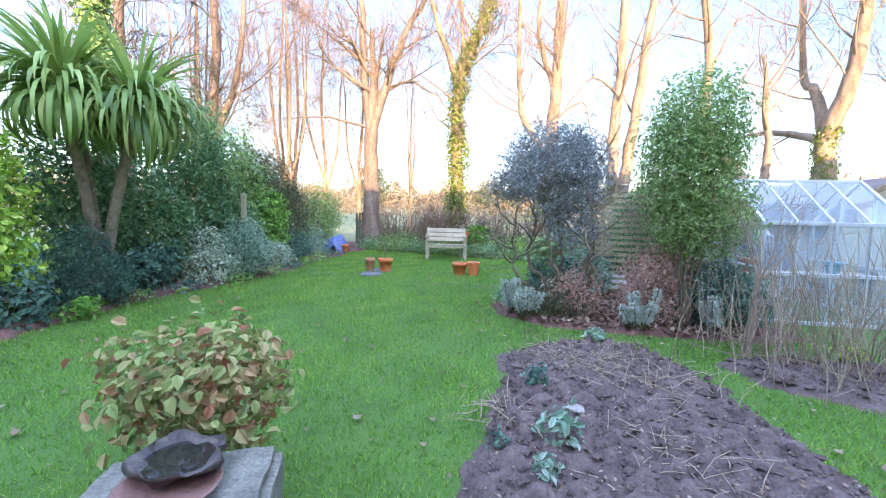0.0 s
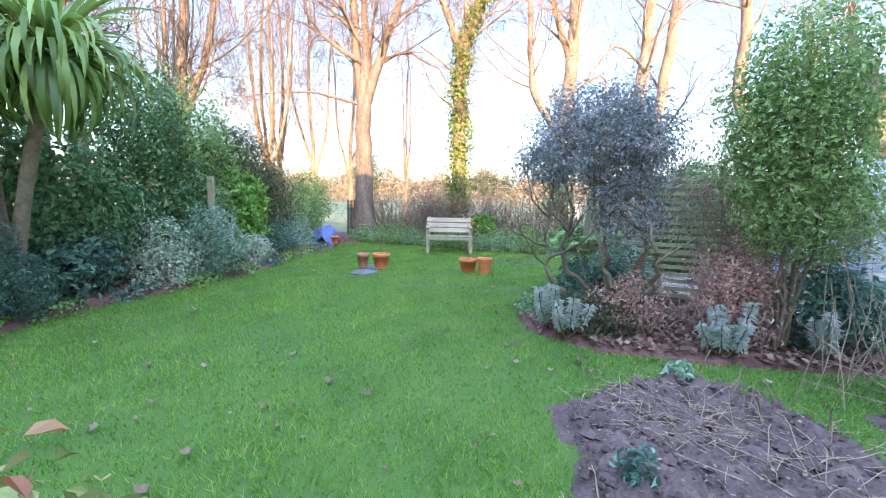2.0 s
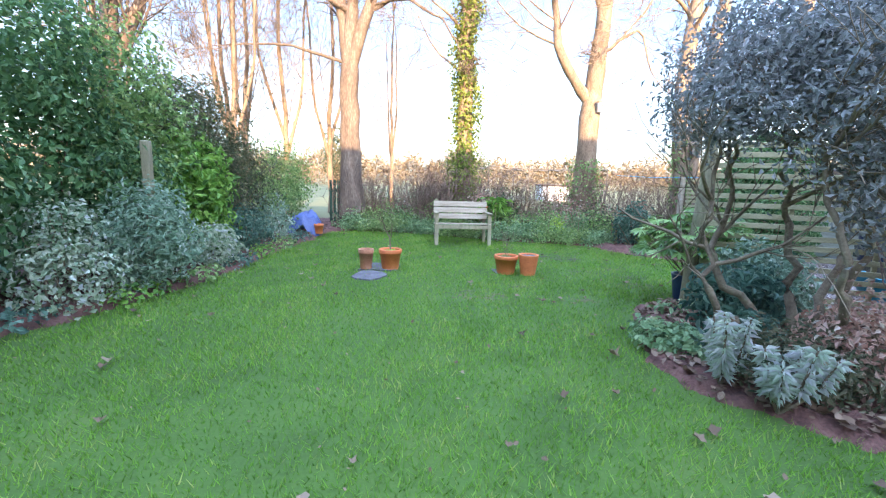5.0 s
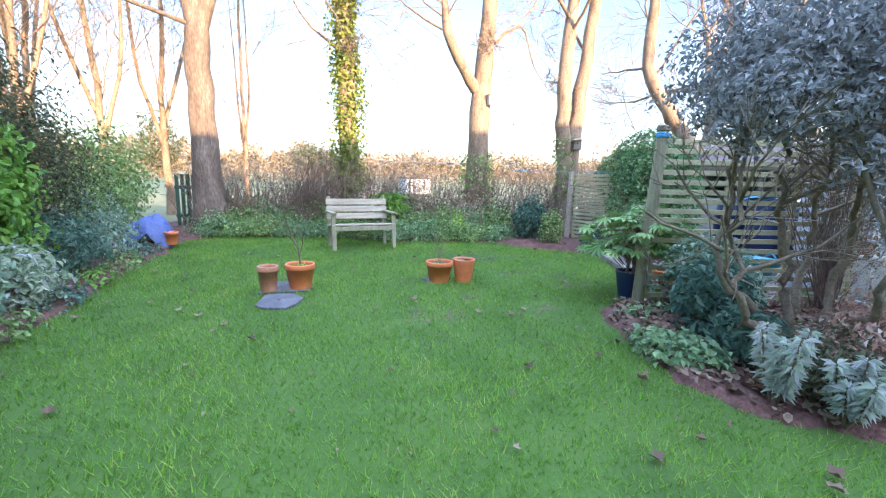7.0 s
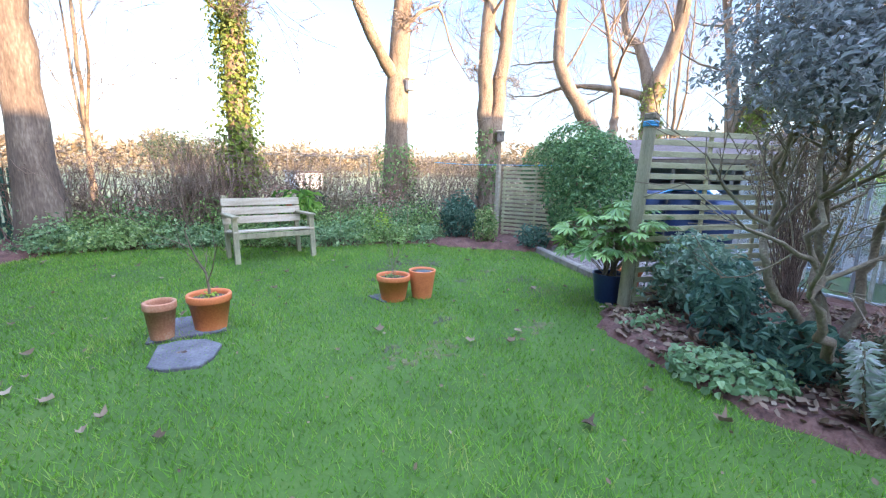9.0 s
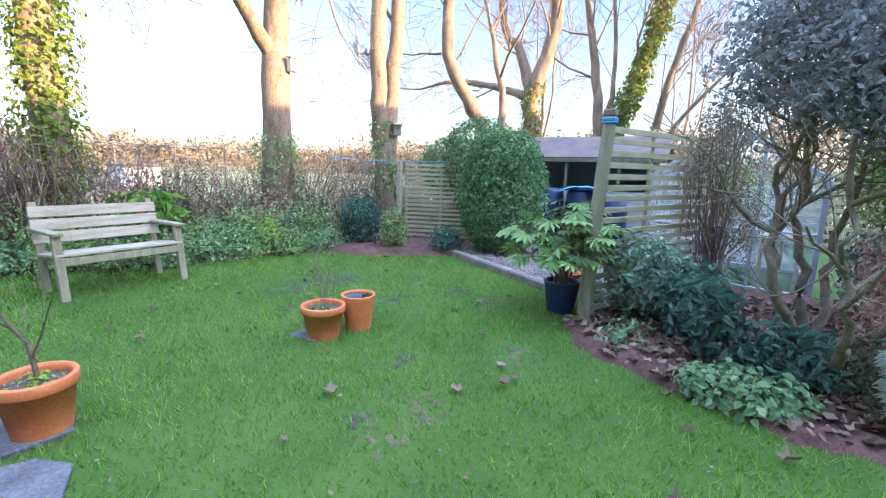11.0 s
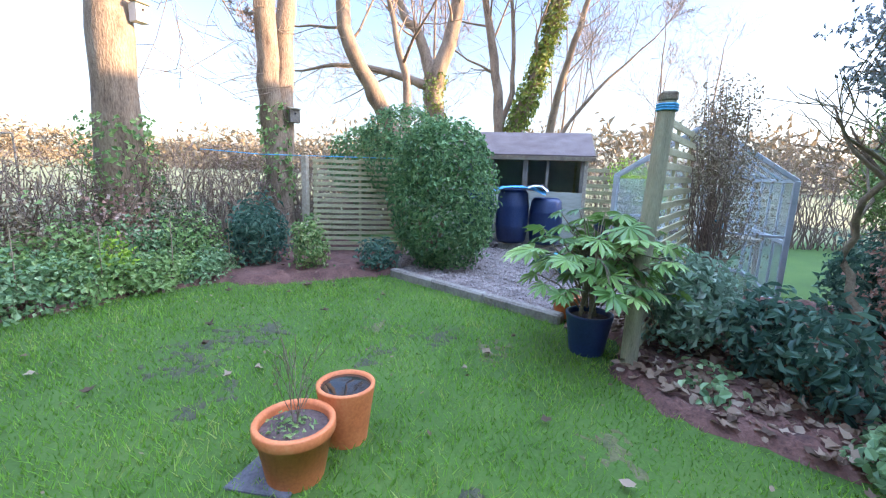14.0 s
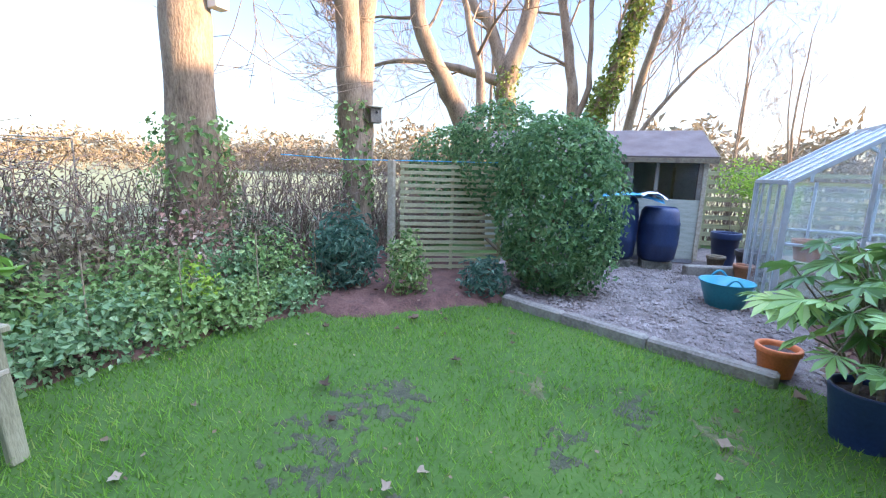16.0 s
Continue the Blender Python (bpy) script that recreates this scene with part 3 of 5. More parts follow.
LAWNX = (VEG, VEG2, BEDR, BEDL, GRAV)
litter(230, -4.2, 3.2, 1.0, 13.4, 0.078, LAWNX, False, "curled pale brown leaves fallen on the lawn", 0.026, None, True)
litter(500, -4.5, 3.4, 1.0, 13.5, 0.028, LAWNX, False, "small bits of dead leaf strewn over the grass", 0.028)
litter(3000, 0.7, 3.6, 4.4, 7.5, 0.06, (BEDR,), True, "dead brown leaves covering the shrub bed", 0.062)
litter(900, 0.7, 3.6, 4.4, 7.5, 0.085, (BEDR,), True, "large curled dead leaves on the shrub bed", 0.068, None, True)
litter(3000, -4.6, 4.0, 2.5, 14, 0.06, (BEDL,), True, "dead brown leaves along the border", 0.1)
litter(1400, 0, 2.3, 0.7, 4.4, 0.022, (VEG,), True, "pale crumbs of dead stalk on the soil", 0.10)

# clods on the vegetable bed
def lumps(name, poly, n, size, z, material, label, category):
    x0, y0 = np.min(poly, 0)
    x1, y1 = np.max(poly, 0)
    x, y = rng.uniform(x0, x1, n), rng.uniform(y0, y1, n)
    ok = inside(poly, x, y) > 0.06
    c = np.stack([x[ok], y[ok], 0 * x[ok] + z], -1)
    ov = np.array([(1, 0, 0), (-1, 0, 0), (0, 1, 0), (0, -1, 0), (0, 0, 0.7), (0, 0, -0.7)])
    of = np.array([(0, 2, 4), (2, 1, 4), (1, 3, 4), (3, 0, 4), (2, 0, 5), (1, 2, 5), (3, 1, 5), (0, 3, 5)])
    v = c[:, None] + ov[None] * (size * rng.lognormal(0, 0.5, (len(c), 1, 1))) * rng.uniform(0.6, 1.3, (len(c), 6, 1))
    tagged(new(name, mesh_np(name, v.reshape(-1, 3), (np.arange(len(c))[:, None, None] * 6 + of).reshape(-1, 3), material)), label, category, kind="stuff")


lumps("soil_clods", VEG, 4200, 0.016, 0.075, M_SOIL, "crumbled clods of dark soil", "soil")
lumps("soil_clods", VEG2, 900, 0.018, 0.065, M_SOIL, "crumbled clods of dark soil", "soil")

# gravel stones on the yard
n = 6000
x, y = rng.uniform(2.6, 6.5, n), rng.uniform(7.2, 10, n)
ok = inside(GRAV, x, y) > 0.05
c = np.stack([x[ok], y[ok], 0 * x[ok] + 0.042], -1)
oct_v = np.array([(1, 0, 0), (-1, 0, 0), (0, 1, 0), (0, -1, 0), (0, 0, 0.7), (0, 0, -0.7)])
oct_f = np.array([(0, 2, 4), (2, 1, 4), (1, 3, 4), (3, 0, 4), (2, 0, 5), (1, 2, 5), (3, 1, 5), (0, 3, 5)])
v = c[:, None] + oct_v[None] * (0.016 * rng.uniform(0.6, 1.6, (len(c), 1, 1))) * rng.uniform(0.7, 1.3, (len(c), 6, 1))
tagged(new("gravel", mesh_np("gravel", v.reshape(-1, 3), (np.arange(len(c))[:, None, None] * 6 + oct_f).reshape(-1, 3), M_STONE)),
       "loose pale grey gravel stones", "gravel", kind="stuff")

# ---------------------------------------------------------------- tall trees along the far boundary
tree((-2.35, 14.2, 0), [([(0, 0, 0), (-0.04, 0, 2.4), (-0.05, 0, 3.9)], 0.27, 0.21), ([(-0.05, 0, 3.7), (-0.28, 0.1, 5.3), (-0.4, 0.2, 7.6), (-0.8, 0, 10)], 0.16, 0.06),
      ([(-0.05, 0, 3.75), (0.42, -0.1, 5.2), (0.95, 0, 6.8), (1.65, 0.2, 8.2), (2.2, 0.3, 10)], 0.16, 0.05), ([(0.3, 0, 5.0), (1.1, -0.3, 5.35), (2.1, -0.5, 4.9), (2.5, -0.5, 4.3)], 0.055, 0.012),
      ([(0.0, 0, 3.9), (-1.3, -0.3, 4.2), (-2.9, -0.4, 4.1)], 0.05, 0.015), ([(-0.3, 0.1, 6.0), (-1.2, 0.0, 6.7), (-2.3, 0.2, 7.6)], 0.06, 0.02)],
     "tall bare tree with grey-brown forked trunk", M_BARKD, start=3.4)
tree((0.4, 14.1, 0), [([(0, 0, 0), (0.02, 0, 3.1), (0.03, 0, 5.3), (0.4, 0, 6.5), (0.9, 0, 7.7), (1.3, 0, 9.6)], 0.21, 0.09), ([(0.03, 0, 5.2), (-0.3, 0, 6.2), (-0.9, 0, 7.9), (-1.3, 0, 9.6)], 0.14, 0.05),
      ([(0.15, 0, 5.7), (0.1, 0.2, 7.4), (-0.1, 0.3, 9.4)], 0.09, 0.04), ([(0.0, 0, 4.7), (-0.6, -0.2, 5.2), (-1.5, -0.3, 5.7)], 0.045, 0.012)],
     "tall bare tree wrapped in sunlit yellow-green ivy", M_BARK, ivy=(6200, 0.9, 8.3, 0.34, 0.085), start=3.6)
tree((3.1, 12.95, 0), [([(0, 0, 0), (0.0, 0, 2.7), (0.13, 0, 4.1), (0.2, 0, 6.5), (0.3, 0.2, 9.5)], 0.26, 0.10), ([(-0.02, 0, 3.1), (-0.7, 0, 4.0), (-0.9, 0.1, 5.2), (-1.0, 0.2, 8)], 0.13, 0.05),
      ([(0.13, 0, 4.1), (0.9, -0.1, 4.6), (1.15, -0.4, 3.7)], 0.05, 0.015), ([(0.15, 0, 4.9), (-0.4, 0, 6.5), (-0.3, 0.2, 8.5)], 0.10, 0.04)],
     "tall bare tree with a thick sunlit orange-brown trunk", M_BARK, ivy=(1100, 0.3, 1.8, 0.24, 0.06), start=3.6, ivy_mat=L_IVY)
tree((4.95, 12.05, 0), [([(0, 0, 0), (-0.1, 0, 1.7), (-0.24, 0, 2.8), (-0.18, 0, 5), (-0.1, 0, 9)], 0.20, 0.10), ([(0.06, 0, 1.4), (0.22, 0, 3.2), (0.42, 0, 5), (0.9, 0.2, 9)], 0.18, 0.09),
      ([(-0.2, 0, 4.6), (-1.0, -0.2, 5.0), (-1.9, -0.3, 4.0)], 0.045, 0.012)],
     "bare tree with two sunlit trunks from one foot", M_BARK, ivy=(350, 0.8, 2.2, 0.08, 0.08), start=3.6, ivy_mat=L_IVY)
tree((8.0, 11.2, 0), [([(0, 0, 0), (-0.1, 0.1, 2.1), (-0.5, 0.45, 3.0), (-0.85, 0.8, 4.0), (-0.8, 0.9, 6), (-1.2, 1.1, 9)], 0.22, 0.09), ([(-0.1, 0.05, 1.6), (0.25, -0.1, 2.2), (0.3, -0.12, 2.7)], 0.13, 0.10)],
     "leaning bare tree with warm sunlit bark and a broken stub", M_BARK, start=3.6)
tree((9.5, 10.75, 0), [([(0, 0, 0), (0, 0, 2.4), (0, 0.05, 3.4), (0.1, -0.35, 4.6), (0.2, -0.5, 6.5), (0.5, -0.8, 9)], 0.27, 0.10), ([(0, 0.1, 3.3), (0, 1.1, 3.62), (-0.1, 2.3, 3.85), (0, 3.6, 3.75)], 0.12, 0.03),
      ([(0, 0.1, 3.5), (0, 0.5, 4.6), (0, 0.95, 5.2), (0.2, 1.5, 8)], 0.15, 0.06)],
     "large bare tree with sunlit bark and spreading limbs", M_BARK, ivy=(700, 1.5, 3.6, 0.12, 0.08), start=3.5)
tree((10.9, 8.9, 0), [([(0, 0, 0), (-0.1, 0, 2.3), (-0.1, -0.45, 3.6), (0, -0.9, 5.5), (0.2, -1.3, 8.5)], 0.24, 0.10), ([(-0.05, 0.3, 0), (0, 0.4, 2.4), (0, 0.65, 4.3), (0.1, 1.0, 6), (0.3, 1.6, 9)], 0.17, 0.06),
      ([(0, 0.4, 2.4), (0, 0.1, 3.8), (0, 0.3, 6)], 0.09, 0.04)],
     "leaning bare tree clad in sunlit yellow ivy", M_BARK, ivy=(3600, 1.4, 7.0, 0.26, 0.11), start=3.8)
tree((11.8, 8.0, 0), [([(0, 0, 0), (0, 0, 2.3), (-0.2, -0.4, 4.4), (-0.2, -0.8, 6), (0, -1.0, 9)], 0.13, 0.05), ([(0, 0, 2.0), (0.2, -1.2, 3.6), (0.3, -2.6, 5.0)], 0.07, 0.02)],
     "slender bare tree with pale bark beyond the shed", M_BARK, start=2.8)

# thinner trees in the rows behind, one kind at several sizes
tall = [([(0, 0, 0), (0.05, 0, 2.5), (-0.1, 0.05, 5), (0.1, 0, 9)], 0.095, 0.03), ([(0.02, 0, 1.6), (0.5, 0.1, 4.0), (0.7, 0.2, 7.5)], 0.06, 0.02), ([(0, 0, 2.4), (-0.6, -0.1, 4.6), (-0.8, 0, 7.5)], 0.055, 0.02)]
t1 = tree((-4.6, 16.5, 0), tall, "bare winter tree with slim branching stems", M_BARK, kids=(5, 5, 4), start=1.8, thin=0.005)
t2 = tree((-6.6, 12.2, 0), [([(0, 0, 0), (0, 0, 3), (0.2, 0, 5.5), (0.1, 0, 9)], 0.19, 0.08), ([(0, 0, 3), (0.7, 0.2, 5), (1.0, 0.3, 8.5)], 0.12, 0.05)],
          "tall bare tree rising behind the evergreen hedge", M_BARKD, start=3.0, thin=0.008)
copy_thing(t2, pose(-7.6, 10.4, 0, 0, 0, 140))
for xx, yy, rr, ss in ((-5.6, 15.0, 70, 0.9), (-3.6, 18.5, 190, 1.05), (-6.2, 18, 250, 1.1), (-8.2, 14.5, 20, 1.0), (-1.6, 21, 100, 0.9), (-7.3, 12.9, 310, 0.95), (-5.0, 13.9, 160, 0.85)):
    copy_thing(t1, pose(xx, yy, 0, 0, 0, rr) @ Matrix.Scale(ss, 4))
for xx, yy, rr, ss in ((14, 12, 40, 0.9), (15, 4.5, 150, 0.62), (17, 7.5, 80, 0.75), (19, 1.5, 300, 0.7), (13.5, 1.0, 10, 0.25)):
    copy_thing(t1, pose(xx, yy, 0, 0, 0, rr) @ Matrix.Scale(ss, 4))
big_ivy = tree((-6.2, 7.8, 0), [([(0, 0, 0), (0.1, 0, 3), (0, 0, 5.5), (0.1, 0, 9)], 0.16, 0.08)], "bare tree with dark ivy behind the hedge", M_BARKD, ivy=(2500, 2.5, 6.5, 0.3, 0.10), start=3.5, ivy_mat=L_IVY)

# ---------------------------------------------------------------- hedges
def twig_hedge(path, height, depth, n, label, leaf_n=0, seed=3):
    """A clipped bare hedge: many upright forking twigs along a line."""
    p = np.array(path, float)
    seg = np.linalg.norm(np.diff(p, axis=0), axis=1)
    s = np.concatenate([[0], np.cumsum(seg)])
    root = thing("hedge", (*p[0], 0), label, "hedge")
    lines, lp = [], []
    for _ in range(n):
        u = rng.uniform(0, s[-1])
        b = np.array([np.interp(u, s, p[:, 0]), np.interp(u, s, p[:, 1]), 0]) - np.array([*p[0], 0])
        b[:2] += rng.normal(0, depth * 0.4, 2)
        h = height * rng.uniform(0.7, 1.02) * (1 + 0.08 * math.sin(u * 2.1))
        pts = [b]
        for q in range(4):
            pts.append(pts[-1] + np.array([rng.normal(0, 0.12), rng.normal(0, 0.12), h / 4]))
        lines.append((np.array(pts), np.linspace(rng.uniform(0.006, 0.016), 0.004, 5), 3))
        for _ in range(3):
            i = rng.integers(1, 5)
            e = pts[i] + np.array([rng.normal(0, 0.2), rng.normal(0, 0.2), rng.uniform(0, 0.2)])
            lines.append((np.array([pts[i], (pts[i] + e) / 2 + rng.normal(0, 0.02, 3), e]), np.array([0.005, 0.004, 0.003]), 3))
            lp.append(e)
    part("twigs", tubes("twigs", lines, M_TWIG), root)
    if leaf_n:
        lp = np.array(lp)[rng.integers(0, len(lp), leaf_n)] + rng.normal(0, 0.05, (leaf_n, 3))
        part("dead_leaves", leaves("dead_leaves", lp, rng.normal(size=lp.shape), 0.032, L_FALLEN, 0.6), root)
    return root


twig_hedge([(-2.6, 14.6), (0.5, 13.9), (3.2, 13.0), (4.9, 12.1)], 1.38, 0.35, 850, "clipped bare brown hedge along the field", 5000)
twig_hedge([(-0.75, 13.7), (0.0, 13.6)], 1.65, 0.3, 120, "taller bare brown bush behind the bench", 500)
twig_hedge([(4.9, 12.2), (6.5, 11.8), (9, 11)], 1.3, 0.3, 400, "bare brown hedge behind the slatted screen", 500)

# ivy bank below the hedge
for k in range(36):
    row = k % 3
    x = -2.3 + 5.7 * (k // 3 + 0.3 * row) / 12
    y = float(np.interp(x, [-2.3, -1.0, 0.3, 1.1, 1.7, 2.7, 3.4], [13.6, 13.45, 12.75, 12.25, 12.15, 11.75, 11.5])) + row * 0.42
    r, h = 0.42 * rng.uniform(0.85, 1.2), (0.42, 0.68, 0.98)[row] * rng.uniform(0.8, 1.2)
    m = ((L_FRESH, L_IVY, L_OLIVE, L_FRESH), (L_IVY, L_OLIVE, L_FRESH, L_IVY), (L_TWIGFAR, L_IVY, L_RED, L_BROWNG))[row][(k // 3) % 4]
    shrub("ivy_bank", (x, y, 0), [((0, 0, h * 0.45), (r, r * 0.7, h * 0.55)), ((r * 0.5, -0.05, h * 0.35), (r * 0.6, r * 0.6, h * 0.45)), ((-r * 0.4, -0.1, h * 0.2), (r * 0.7, r * 0.6, h * 0.3))], 1150, 0.052, m,
          "low bank of ivy and brambles under the hedge", "ivy", 0.75, stems=16, inner=0.3, lump=0.4, group="ivy bank", stem_mat=M_TWIG, stem_r=0.005)

# left evergreen hedge, several plants grown together
HB = "tall evergreen hedge with dense green leaves"
shrub("hedge", (-5.3, 4.3, 0), [((0, 0, 1.2), (0.75, 0.8, 1.2)), ((0.3, 0.2, 0.9), (0.6, 0.6, 0.9)), ((0, 0.3, 1.9), (0.6, 0.6, 0.7))], 5200, 0.085, L_YELLOW, "bright yellow-green leafy shrub at the border", "shrub", 0.75, lump=0.25)
shrub("hedge", (-5.1, 6.6, 0), [((0, 0, 1.1), (0.8, 1.0, 1.1)), ((0.25, 0.5, 0.9), (0.7, 0.8, 0.9)), ((-0.3, -0.5, 1.6), (0.7, 0.9, 0.8))], 9500, 0.085, L_HEDGE, "dense dark green evergreen shrub", "shrub", 0.6, lump=0.22)
shrub("hedge", (-4.9, 8.3, 0), [((0, 0, 1.3), (0.85, 0.9, 1.4)), ((0.1, -0.3, 2.4), (0.7, 0.75, 0.85)), ((0.3, 0.4, 1.0), (0.7, 0.7, 1.0))], 10500, 0.08, L_HEDGE, HB, "hedge", 0.6, lump=0.22)
shrub("hedge", (-4.75, 9.3, 0), [((0, -0.2, 2.3), (0.75, 0.9, 0.9)), ((0.2, 0.5, 1.6), (0.7, 0.8, 0.9)), ((0.3, 0, 0.9), (0.6, 0.9, 0.9))], 8000, 0.075, L_IVY, HB, "hedge", 0.6, lump=0.25)
shrub("shrub", (-4.1, 9.8, 0), [((0, 0, 1.2), (0.5, 0.6, 0.6)), ((0.1, -0.2, 0.7), (0.5, 0.5, 0.6))], 3000, 0.09, L_BRIGHT, "glossy bright green shrub in the border", aspect=0.65, oval=True)
shrub("conifer", (-4.4, 10.6, 0), [((0, 0, 1.7), (0.85, 0.9, 0.95)), ((0.35, 0.4, 1.2), (0.7, 0.8, 0.8)), ((-0.2, -0.2, 2.25), (0.65, 0.7, 0.55))], 13000, 0.07, L_BROWNG, "spreading bronzed conifer with feathery twigs", "conifer", 0.22, lump=0.3)
shrub("shrub", (-3.95, 13.3, 0), [((0, 0, 1.0), (0.8, 0.9, 1.0)), ((0.2, -0.6, 0.8), (0.6, 0.7, 0.7)), ((0, 0.7, 1.2), (0.7, 0.6, 0.8))], 6000, 0.07, L_IVY, "rounded grey-green bush near the field gate", lump=0.3)
shrub("shrub", (-5.3, 12.8, 0), [((0, 0, 1.2), (0.9, 1.5, 1.2))], 5000, 0.08, L_DARK, "dark evergreen bush at the back of the border", lump=0.3)
shrub("conifer", (-4.65, 5.35, 0), [((0, 0, 0.55), (0.42, 0.42, 0.6)), ((0.1, 0.1, 0.35), (0.5, 0.5, 0.4))], 7000, 0.055, L_BLUISH, "small dense dark conifer at the lawn edge", "conifer", 0.2, droop=-0.5, lump=0.1)
shrub("shrub", (-4.75, 4.55, 0), [((0, 0, 0.25), (0.45, 0.5, 0.45))], 1500, 0.08, L_BLUISH, "low blue-green shrub at the lawn edge", aspect=0.6)
shrub("shrub", (-4.5, 6.25, 0), [((0, 0, 0.35), (0.4, 0.45, 0.45)), ((0.1, 0.3, 0.5), (0.3, 0.3, 0.3))], 1300, 0.085, L_BLUISH, "blue-green leafy shrub at the lawn edge", aspect=0.6, oval=True)
shrub("shrub", (-4.0, 7.25, 0), [((0, 0, 0.25), (0.45, 0.45, 0.45)), ((-0.2, 0.2, 0.6), (0.4, 0.4, 0.4))], 2600, 0.055, L_PALE, "pale variegated shrub with cream-edged leaves", aspect=0.6, lump=0.25)
shrub("shrub", (-3.75, 8.05, 0), [((0, 0, 0.55), (0.5, 0.5, 0.55)), ((0.05, -0.2, 0.4), (0.45, 0.4, 0.4)), ((-0.2, 0.3, 0.7), (0.4, 0.4, 0.4))], 4200, 0.075, L_GREY, "soft grey-green shrub with narrow leaves", aspect=0.3, lump=0.25, droop=-0.4)
shrub("shrub", (-3.55, 9.1, 0), [((0, 0, 0.28), (0.32, 0.35, 0.32))], 1400, 0.065, L_PALE, "small variegated cream and green shrub", aspect=0.5, oval=True)
shrub("shrub", (-3.65, 10.3, 0), [((0, 0, 0.35), (0.45, 0.6, 0.4))], 1700, 0.07, L_BLUISH, "low dark green shrub at the lawn edge")
shrub("shrub", (-3.45, 11.4, 0), [((0, 0, 0.3), (0.4, 0.6, 0.35)), ((-0.2, 0.2, 0.5), (0.4, 0.5, 0.4))], 1700, 0.06, L_GREY, "low greyish shrub beside the covered heap")
for k in range(9):
    yy = 5.0 + k * 0.85
    shrub("ground_cover", (float(np.interp(yy, [5, 6.4, 7.2, 8.3, 12], [-4.25, -4.1, -3.6, -3.3, -2.95])) - 0.12, yy, 0), [((0, 0, 0.06), (0.22, 0.4, 0.12))], 260, 0.06, (L_BRIGHT, L_IVY, L_BLUISH)[k % 3],
          "low leafy ground cover along the lawn", "ground cover", 0.7, stems=0, group="edging plants")


# ---------------------------------------------------------------- cabbage palms
def palm(at, tops, label):
    root = thing("cabbage_palm", at, label, "palm tree")
    lines, P, N, T, S = [], [], [], [], []
    vs, fs, tone, base = [], [], [], 0
    for (x, y, z), n, length in tops:
        lines.append((smooth_line([(0, 0, -0.03), (x * 0.3, y * 0.3, z * 0.42), (x, y, z)]), np.linspace(0.075, 0.058, 9), 12))
        for _ in range(n):
            a, up = rng.uniform(0, 6.283), rng.uniform(-0.5, 1.35)
            out = np.array([math.cos(a), math.sin(a), 0])
            L = length * rng.uniform(0.75, 1.1)
            t = np.linspace(0, 1, 7)
            ang = up - t**1.5 * (1.9 + 1.0 * rng.random()) * (0.95 if up < 1.05 else 0.4)
            step = np.stack([np.cos(ang)[:, None] * out[None], np.sin(ang)[:, None] * np.array([[0, 0, 1.0]])], 0).sum(0) * L / 7
            c = np.array([x, y, z]) + out * 0.05 + np.cumsum(step, 0)
            w = 0.027 * np.array([0.7, 1, 1.05, 1, 0.85, 0.55, 0.05])
            side = np.cross(out, [0, 0, 1.0])
            tilt = side + np.array([0, 0, rng.normal(0, 0.3)])
            v = np.stack([c - tilt * w[:, None], c + tilt * w[:, None]], 1).reshape(-1, 3)
            vs.append(v)
            i = np.arange(6) * 2
            fs.append(np.stack([i, i + 1, i + 3, i + 2], -1) + base)
            base += 14
            tone.append(np.full(14, np.clip(rng.normal(0.5, 0.22) + 0.15 * (up > 0.6), 0, 1)))
    part("trunk", tubes("trunk", lines, M_STEM), root)
    part("fronds", mesh_np("fronds", np.concatenate(vs), np.concatenate(fs), L_PALM, np.concatenate(tone), True), root, label="long drooping strap-shaped leaves")
    return root


palm((-4.65, 5.75, 0), [((0.62, -0.04, 2.62), 270, 1.12), ((0.0, -0.44, 2.7), 240, 1.1), ((-0.35, 0.1, 3.0), 170, 1.0)], "cabbage palm with drooping green strap leaves")

# ---------------------------------------------------------------- timber things
def bench():
    root = thing("garden_bench", (0.11, 11.42, 0), "weathered pale wooden garden bench on the lawn", "bench")
    leg = box_mesh("leg", (0.07, 0.045, 0.62), M_WOODY, 0.005, (0, 0, 0.31))
    back = box_mesh("back_post", (0.06, 0.05, 0.88), M_WOODY, 0.005, (0, 0, 0.44))
    arm = box_mesh("armrest", (0.09, 0.62, 0.03), M_WOODY, 0.005)
    rail = box_mesh("side_rail", (0.045, 0.56, 0.08), M_WOODY, 0.005)
    for s in (-1, 1):
        part("leg", leg, root, (s * 0.52, 0, 0), (-6, 0, 0))
        part("back_post", back, root, (s * 0.50, 0.50, 0), (-9, 0, 0))
        part("armrest", arm, root, (s * 0.52, 0.30, 0.62))
        part("side_rail", rail, root, (s * 0.475, 0.30, 0.36))
    slat = box_mesh("slat", (1.10, 0.105, 0.025), M_WOOD, 0.004)
    for q in range(4):
        part("seat_slat", slat, root, (0, 0.07 + q * 0.125, 0.42 - q * 0.012), (-3, 0, 0))
    for q in range(3):
        part("back_slat", slat, root, (0, 0.50 + 0.045 + q * 0.02, 0.53 + q * 0.125), (84, 0, 0))
    part("front_rail", box_mesh("front_rail", (0.98, 0.03, 0.07), M_WOODY, 0.004), root, (0, 0.03, 0.36))


bench()


